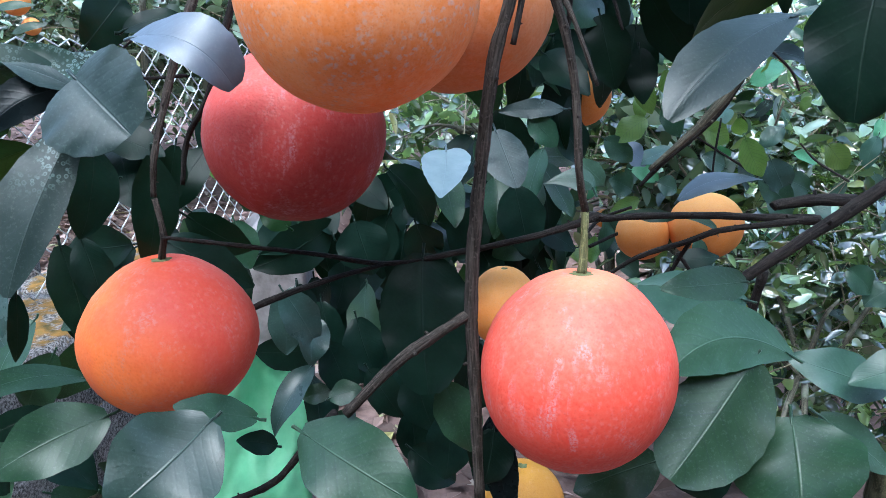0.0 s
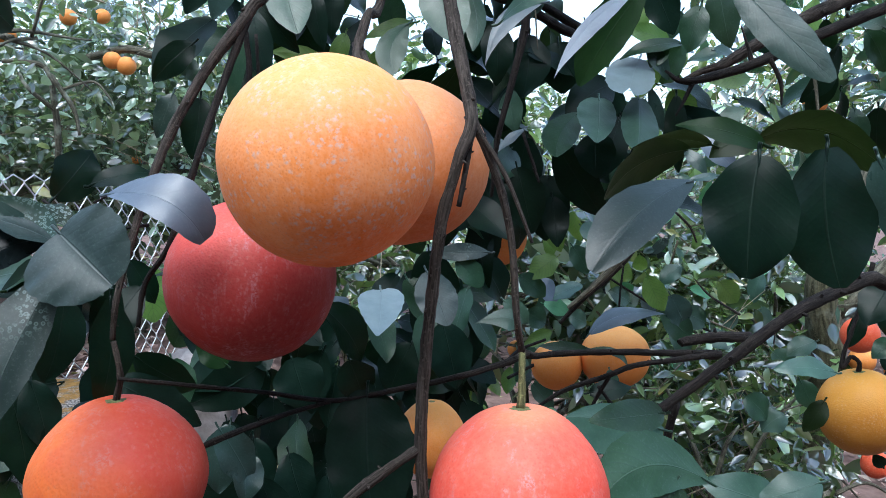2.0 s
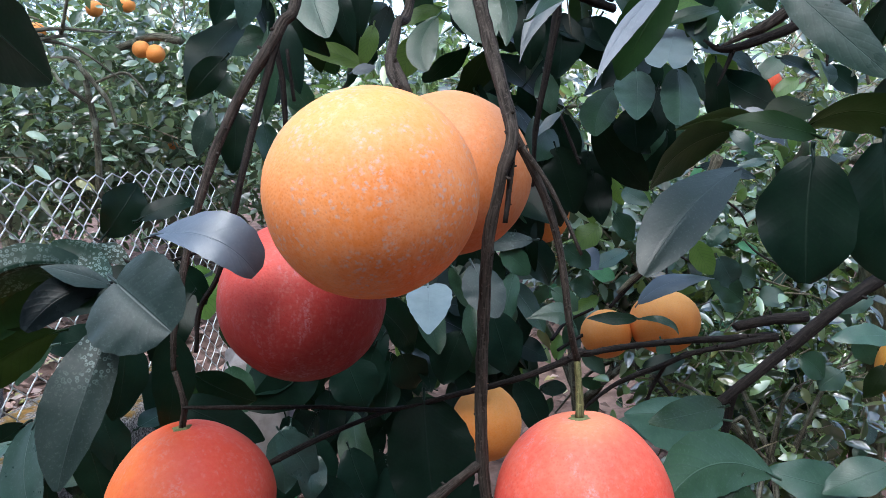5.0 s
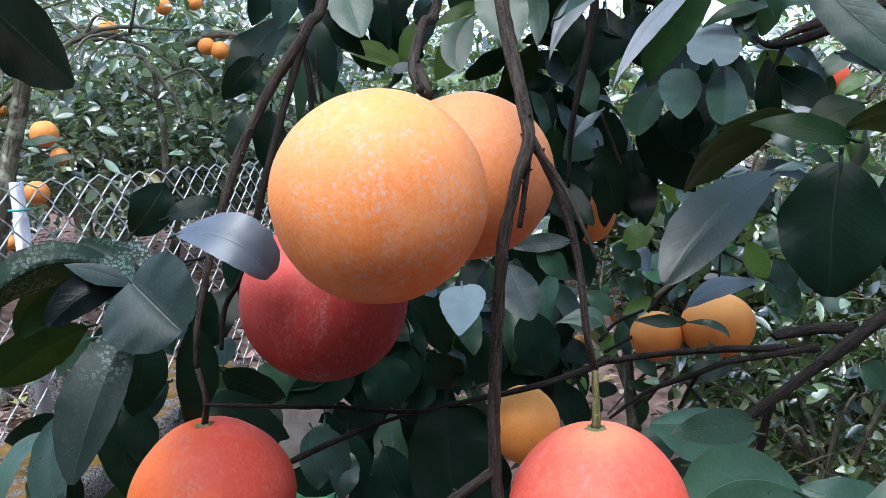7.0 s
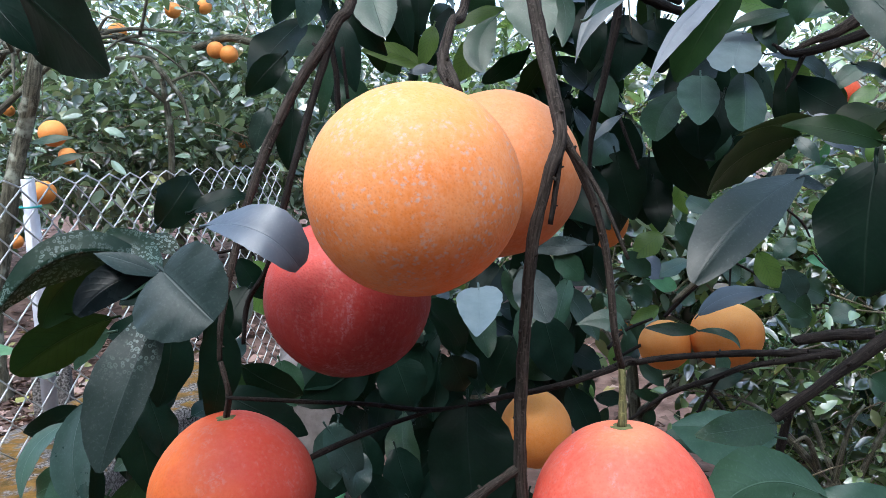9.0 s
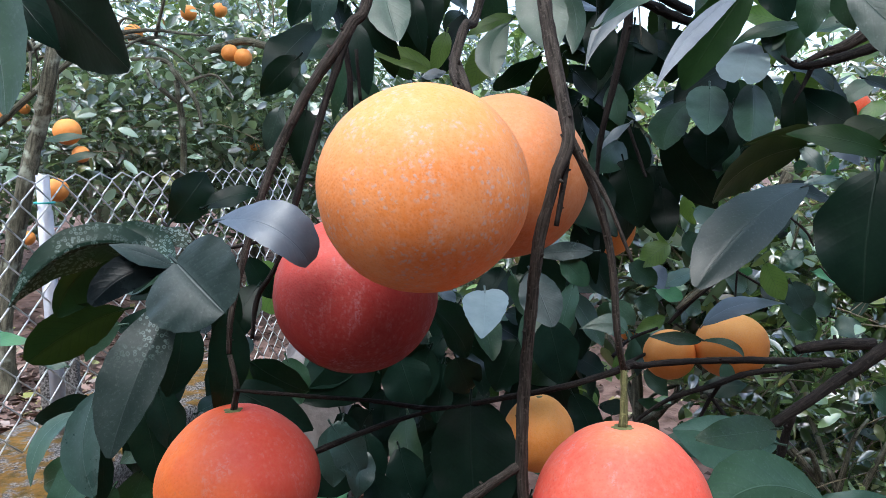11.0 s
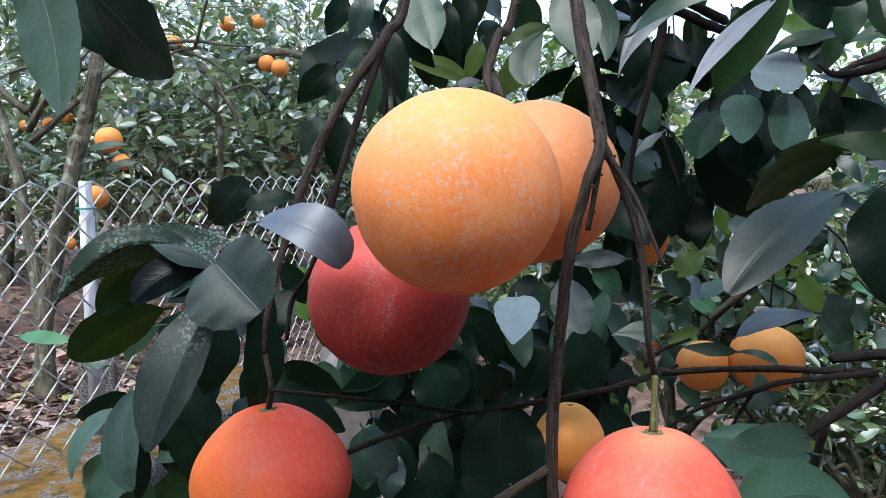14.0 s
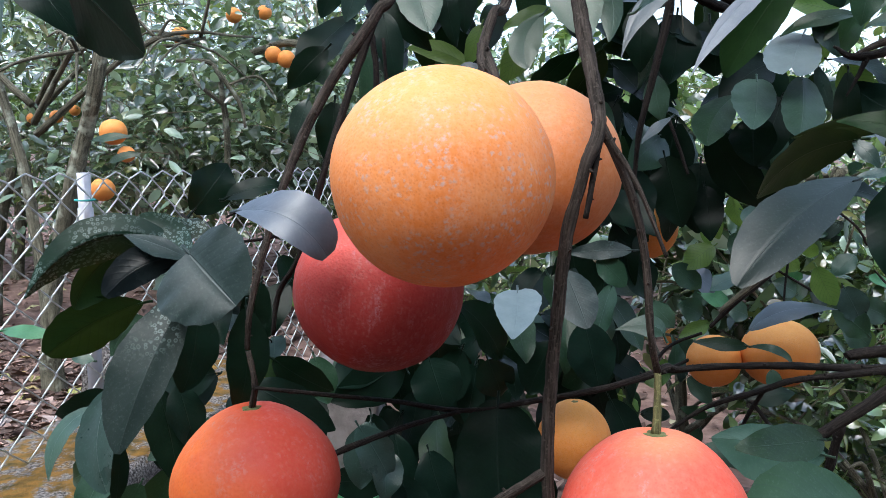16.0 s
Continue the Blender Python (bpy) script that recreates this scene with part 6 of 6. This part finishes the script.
leaf(tree, (-0.0762, 0.8257, 0.6882), (-0.0678, 0.8103, 0.6242), 0.0361, (0.0842, -0.9660, 0.2445), "dark", 0.2, 0.05)
leaf(tree, (-0.0395, 0.8210, 0.6722), (-0.0193, 0.8067, 0.6145), 0.0421, (0.0601, -0.9639, 0.2592), "dark", 0.2, 0.05)
blade(tree, (-0.1555, 0.2717, 1.0720), (-0.1421, 0.2625, 1.0402), (-0.1358, 0.2536, 1.0110), (-0.1563, 0.2674, 1.0392), (-0.1280, 0.2569, 1.0359), "pale", 0.50, 0.60, 0.80)
blade(tree, (-0.2599, 0.5096, 1.1164), (-0.2163, 0.4895, 1.0789), (-0.1782, 0.4748, 1.0436), (-0.2471, 0.5182, 1.0669), (-0.1871, 0.4654, 1.0873), "dark", 0.50, 0.60, 0.80)
leaf(tree, (-0.2866, 0.5203, 1.1161), (-0.2294, 0.4950, 1.0590), 0.0330, (-0.1412, -0.9496, 0.2799), "dark", 0.1, 0.05)
leaf(tree, (0.7208, 1.3238, 1.0956), (0.6628, 1.3184, 1.0545), 0.0333, (-0.2800, -0.8176, 0.5030), "mid", 0.1, 0.05)
leaf(tree, (0.6740, 1.3728, 1.0850), (0.7122, 1.3666, 1.0377), 0.0305, (-0.0966, -0.9939, 0.0529), "pale", 0.1, 0.05)
leaf(tree, (0.7410, 1.3190, 1.0591), (0.6904, 1.3148, 1.0272), 0.0293, (-0.2593, -0.8149, 0.5183), "lime", 0.1, 0.05, label="yellow-green leaf tinted as if lit from behind")
leaf(tree, (-0.9461, 1.9757, 1.0000), (-0.8472, 1.9803, 1.0101), 0.0258, (-0.0243, -0.7951, 0.6060), "mid", 0.1, 0.08)
leaf(tree, (-0.9033, 1.9705, 0.9468), (-0.8257, 1.9758, 0.9680), 0.0258, (-0.0981, -0.8202, 0.5636), "mid", 0.1, 0.08)
leaf(tree, (0.5146, 0.7309, 0.7781), (0.4476, 0.7326, 0.7817), 0.0267, (0.0249, -0.6338, 0.7731), "pale", 0.1, 0.06)
leaf(tree, (0.0840, 0.6176, 0.6513), (0.0763, 0.6074, 0.6078), 0.0373, (-0.1829, -0.9495, 0.2549), "dark", 0.1, 0.04, blunt=0.3)
leaf(tree, (-0.0667, 0.7876, 0.6588), (-0.0414, 0.7731, 0.6005), 0.0383, (0.1026, -0.9538, 0.2824), "dark", 0.2, 0.05)
leaf(tree, (-0.0251, 0.7803, 0.6322), (0.0085, 0.7683, 0.5856), 0.0348, (0.0847, -0.9488, 0.3043), "dark", 0.2, 0.05)
leaf(tree, (0.0006, 0.8242, 0.6467), (0.0152, 0.8078, 0.5792), 0.0426, (0.0124, -0.9708, 0.2394), "dark", 0.2, 0.05, blunt=0.3)
leaf(tree, (-0.0629, 0.7780, 0.6116), (-0.0912, 0.7766, 0.6025), 0.0217, (-0.1718, -0.7412, 0.6489), "mid", 0.1, 0.05, blunt=0.5)
leaf(tree, (-0.0421, 0.7987, 0.5785), (-0.0708, 0.7908, 0.5422), 0.0320, (-0.3599, -0.8102, 0.4626), "mid", 0.2, 0.05, blunt=0.3)
leaf(tree, (0.0180, 0.7978, 0.5809), (0.0261, 0.7837, 0.5227), 0.0361, (-0.0060, -0.9721, 0.2344), "dark", 0.2, 0.05, blunt=0.3)
leaf(tree, (0.6134, 0.7907, 0.8603), (0.5782, 0.7736, 0.8190), 0.0441, (-0.3383, -0.7321, 0.5913), "dark", 0.1, 0.06, blunt=0.3)
leaf(tree, (0.6524, 0.8823, 0.8116), (0.6374, 0.8820, 0.7690), 0.0212, (-0.5741, -0.7916, 0.2090), "dark", 0.1, 0.06)
leaf(tree, (0.6638, 0.8315, 0.8408), (0.6589, 0.8286, 0.7871), 0.0478, (-0.4843, -0.8702, 0.0908), "dark", 0.1, 0.06, blunt=0.3)
leaf(tree, (0.6945, 0.8726, 0.7772), (0.6667, 0.8760, 0.7569), 0.0287, (-0.4555, -0.7371, 0.4992), "mid", 0.1, 0.06)
leaf(tree, (0.7194, 0.9159, 0.7300), (0.7359, 0.9156, 0.7674), 0.0297, (-0.5888, -0.7669, 0.2553), "dark", 0.1, 0.06)
leaf(tree, (0.6499, 0.8200, 0.6395), (0.6386, 0.8229, 0.6540), 0.0161, (-0.3498, -0.9332, -0.0824), "dark", 0.1, 0.06)
leaf(tree, (0.6993, 1.0682, 0.6757), (0.7205, 1.0617, 0.6337), 0.0345, (-0.2728, -0.9620, 0.0130), "mid", 0.1, 0.06)
leaf(tree, (0.5233, 0.7573, 0.7398), (0.5026, 0.7586, 0.7061), 0.0231, (-0.5294, -0.7952, 0.2956), "olive", 0.1, 0.06)
leaf(tree, (0.6891, 1.0240, 0.7453), (0.6492, 1.0294, 0.7243), 0.0357, (-0.4596, -0.4793, 0.7477), "pale", 0.1, 0.06)
leaf(tree, (0.7135, 1.1689, 0.6957), (0.7499, 1.1601, 0.6597), 0.0467, (0.0802, -0.9464, 0.3130), "mid", 0.1, 0.06)
leaf(tree, (0.6788, 1.0683, 0.6245), (0.6455, 1.0722, 0.5985), 0.0451, (-0.5810, -0.4579, 0.6729), "pale", 0.1, 0.06)
leaf(tree, (0.6201, 1.0801, 0.6488), (0.6537, 1.0720, 0.6155), 0.0451, (0.1234, -0.9277, 0.3523), "mid", 0.1, 0.06)
leaf(tree, (-0.0930, 0.6380, 0.6264), (-0.1213, 0.6221, 0.6404), 0.0202, (0.5829, -0.7407, 0.3341), "dark", 0.15, 0.08, blunt=0.2)
leaf(tree, (0.0204, 0.7609, 0.6421), (0.0396, 0.7462, 0.5823), 0.0453, (0.0097, -0.9702, 0.2422), "dark", 0.2, 0.05, blunt=0.2)
leaf(tree, (0.0526, 0.7046, 0.6249), (0.0485, 0.6899, 0.5628), 0.0424, (-0.1013, -0.9666, 0.2356), "dark", 0.15, 0.05, blunt=0.2)
leaf(tree, (0.1006, 0.8063, 0.6251), (0.0841, 0.7961, 0.5806), 0.0361, (-0.1736, -0.9440, 0.2805), "dark", 0.2, 0.05, blunt=0.2)
leaf(tree, (0.0176, 0.7426, 0.5649), (0.0612, 0.7341, 0.5336), 0.0453, (0.1002, -0.9155, 0.3896), "dark", 0.2, 0.05, blunt=0.2)
leaf(tree, (0.0709, 0.6492, 0.6099), (0.1015, 0.6424, 0.5846), 0.0297, (0.0742, -0.9369, 0.3415), "dark", 0.2, 0.05, blunt=0.2)
leaf(tree, (0.1233, 0.6065, 1.0865), (0.1863, 0.5767, 1.1087), 0.0156, (-0.4961, -0.8011, 0.3349), "pale", 0.1, 0.2)
leaf(tree, (0.2869, 0.7148, 1.1504), (0.3081, 0.7078, 1.1032), 0.0318, (-0.4512, -0.8895, -0.0720), "dark", 0.1, 0.05, blunt=0.2)
leaf(tree, (0.3547, 0.7532, 1.1404), (0.3439, 0.7519, 1.0950), 0.0283, (-0.3781, -0.9185, 0.1158), "mid", 0.1, 0.05, blunt=0.2)
leaf(tree, (0.4561, 1.2377, 0.8246), (0.4959, 1.2348, 0.8027), 0.0366, (0.0460, -0.9762, 0.2120), "lime", 0.15, 0.06, label="yellow-green leaf tinted as if lit from behind")
leaf(tree, (0.5111, 1.2794, 0.7583), (0.4744, 1.2818, 0.7765), 0.0382, (0.1735, -0.8685, 0.4643), "pale", 0.15, 0.06)
leaf(tree, (0.5622, 1.2233, 0.7150), (0.5993, 1.2198, 0.6887), 0.0403, (0.0478, -0.9794, 0.1964), "pale", 0.15, 0.06)
leaf(tree, (0.6490, 1.2746, 0.7219), (0.6031, 1.2770, 0.7401), 0.0467, (0.1202, -0.8989, 0.4213), "mid", 0.15, 0.06)
leaf(tree, (0.6582, 1.2698, 0.6854), (0.6996, 1.2716, 0.6991), 0.0446, (-0.2030, -0.6807, 0.7039), "pale", 0.15, 0.06)
leaf(tree, (0.7026, 1.3336, 0.7869), (0.7361, 1.3286, 0.7490), 0.0427, (-0.1369, -0.9905, 0.0096), "lime", 0.15, 0.06, label="yellow-green leaf tinted as if lit from behind")
leaf(tree, (0.3781, 1.3236, 0.7112), (0.3399, 1.3261, 0.7301), 0.0421, (0.1685, -0.8743, 0.4551), "mid", 0.15, 0.06)
leaf(tree, (0.4210, 1.3255, 0.7254), (0.4544, 1.3236, 0.7112), 0.0379, (0.1465, -0.8757, 0.4601), "pale", 0.15, 0.06)
leaf(tree, (-0.1665, 0.7263, 0.7712), (-0.1825, 0.7298, 0.7975), 0.0233, (0.2320, -0.9363, 0.2637), "sap", 0.15, 0.05, blunt=0.2)
leaf(tree, (-0.0984, 0.7777, 0.7784), (-0.1267, 0.7807, 0.8008), 0.0283, (0.1180, -0.9544, 0.2744), "sap", 0.15, 0.05, blunt=0.2)
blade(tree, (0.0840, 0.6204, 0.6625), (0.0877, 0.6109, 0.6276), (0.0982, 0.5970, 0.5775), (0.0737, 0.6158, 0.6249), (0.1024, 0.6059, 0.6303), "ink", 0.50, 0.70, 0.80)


# ---- shaded inner leaves and the crown overhead ----
def inner_leaves(low, high, count, seed, kinds, size=(0.06, 0.1), near=False):
    """Leaves hanging at random inside a stretch of the crown; the far ones are joined."""
    mass = {}
    rng = random.Random(seed)
    for _ in range(count):
        base = Vector([rng.uniform(a, b) for a, b in zip(low, high)])
        along = Vector((rng.gauss(0, 0.5), rng.gauss(0, 0.4), rng.gauss(-0.6, 0.5))).normalized()
        long = rng.uniform(*size)
        face = Vector((rng.gauss(0, 0.5), -0.8, rng.uniform(0.0, 1.2)))
        wide = long * rng.uniform(0.45, 0.62)
        kind = rng.choice(kinds)
        into = None if near else mass.setdefault(kind, bmesh.new())
        leaf(tree, base, base + along * long, wide, face, kind, rng.uniform(0.05, 0.3), rng.uniform(0.0, 0.1), blunt=rng.choice((0, 0.3)), into=into)
    for kind, bm in mass.items():
        part("foliage", bm, LEAF[kind], tree)["kind"] = "stuff"


# mostly the dark kind, whose colour stands for shade among the leaves
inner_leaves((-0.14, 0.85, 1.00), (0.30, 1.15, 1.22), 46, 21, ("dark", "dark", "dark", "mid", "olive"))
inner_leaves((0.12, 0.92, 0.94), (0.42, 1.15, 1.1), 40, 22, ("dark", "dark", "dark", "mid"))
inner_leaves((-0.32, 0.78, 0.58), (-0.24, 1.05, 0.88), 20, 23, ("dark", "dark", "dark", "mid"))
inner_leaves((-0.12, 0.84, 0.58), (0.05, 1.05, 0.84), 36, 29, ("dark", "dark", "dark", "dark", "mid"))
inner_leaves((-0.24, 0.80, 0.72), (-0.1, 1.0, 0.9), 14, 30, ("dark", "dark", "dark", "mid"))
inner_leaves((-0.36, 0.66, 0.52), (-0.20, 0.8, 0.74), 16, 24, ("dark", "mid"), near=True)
# lighter kinds mixed in, standing for a better lit patch
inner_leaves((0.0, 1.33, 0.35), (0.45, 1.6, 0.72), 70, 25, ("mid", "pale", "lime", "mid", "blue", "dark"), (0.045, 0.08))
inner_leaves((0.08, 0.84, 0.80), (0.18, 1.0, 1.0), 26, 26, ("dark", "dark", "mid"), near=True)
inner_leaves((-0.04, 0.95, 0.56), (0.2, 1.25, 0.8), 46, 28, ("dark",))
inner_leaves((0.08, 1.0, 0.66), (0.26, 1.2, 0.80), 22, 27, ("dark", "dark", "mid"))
inner_leaves((0.50, 0.80, 0.98), (0.78, 0.95, 1.2), 24, 33, ("dark", "dark", "mid"), (0.05, 0.08))
inner_leaves((0.34, 1.05, 1.02), (0.85, 1.4, 1.3), 44, 41, ("mid", "olive", "lime", "mid", "dark", "pale"), (0.05, 0.085))
# pale and lime colours stand in for direct light on these leaves
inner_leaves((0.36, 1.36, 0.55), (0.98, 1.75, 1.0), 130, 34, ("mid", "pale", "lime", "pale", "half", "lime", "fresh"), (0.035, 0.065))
inner_leaves((0.55, 1.15, 0.30), (0.85, 1.5, 0.55), 60, 35, ("mid", "pale", "mid", "blue", "dark"), (0.03, 0.055))
# unseen leaf mass added above to keep sky light off the inner leaves
crown(tree, (0.06, 0.84, 1.70), (0.47, 0.36, 0.16), 1500, 0.095, 77, CROWN_SHADED, hollow=0.0)
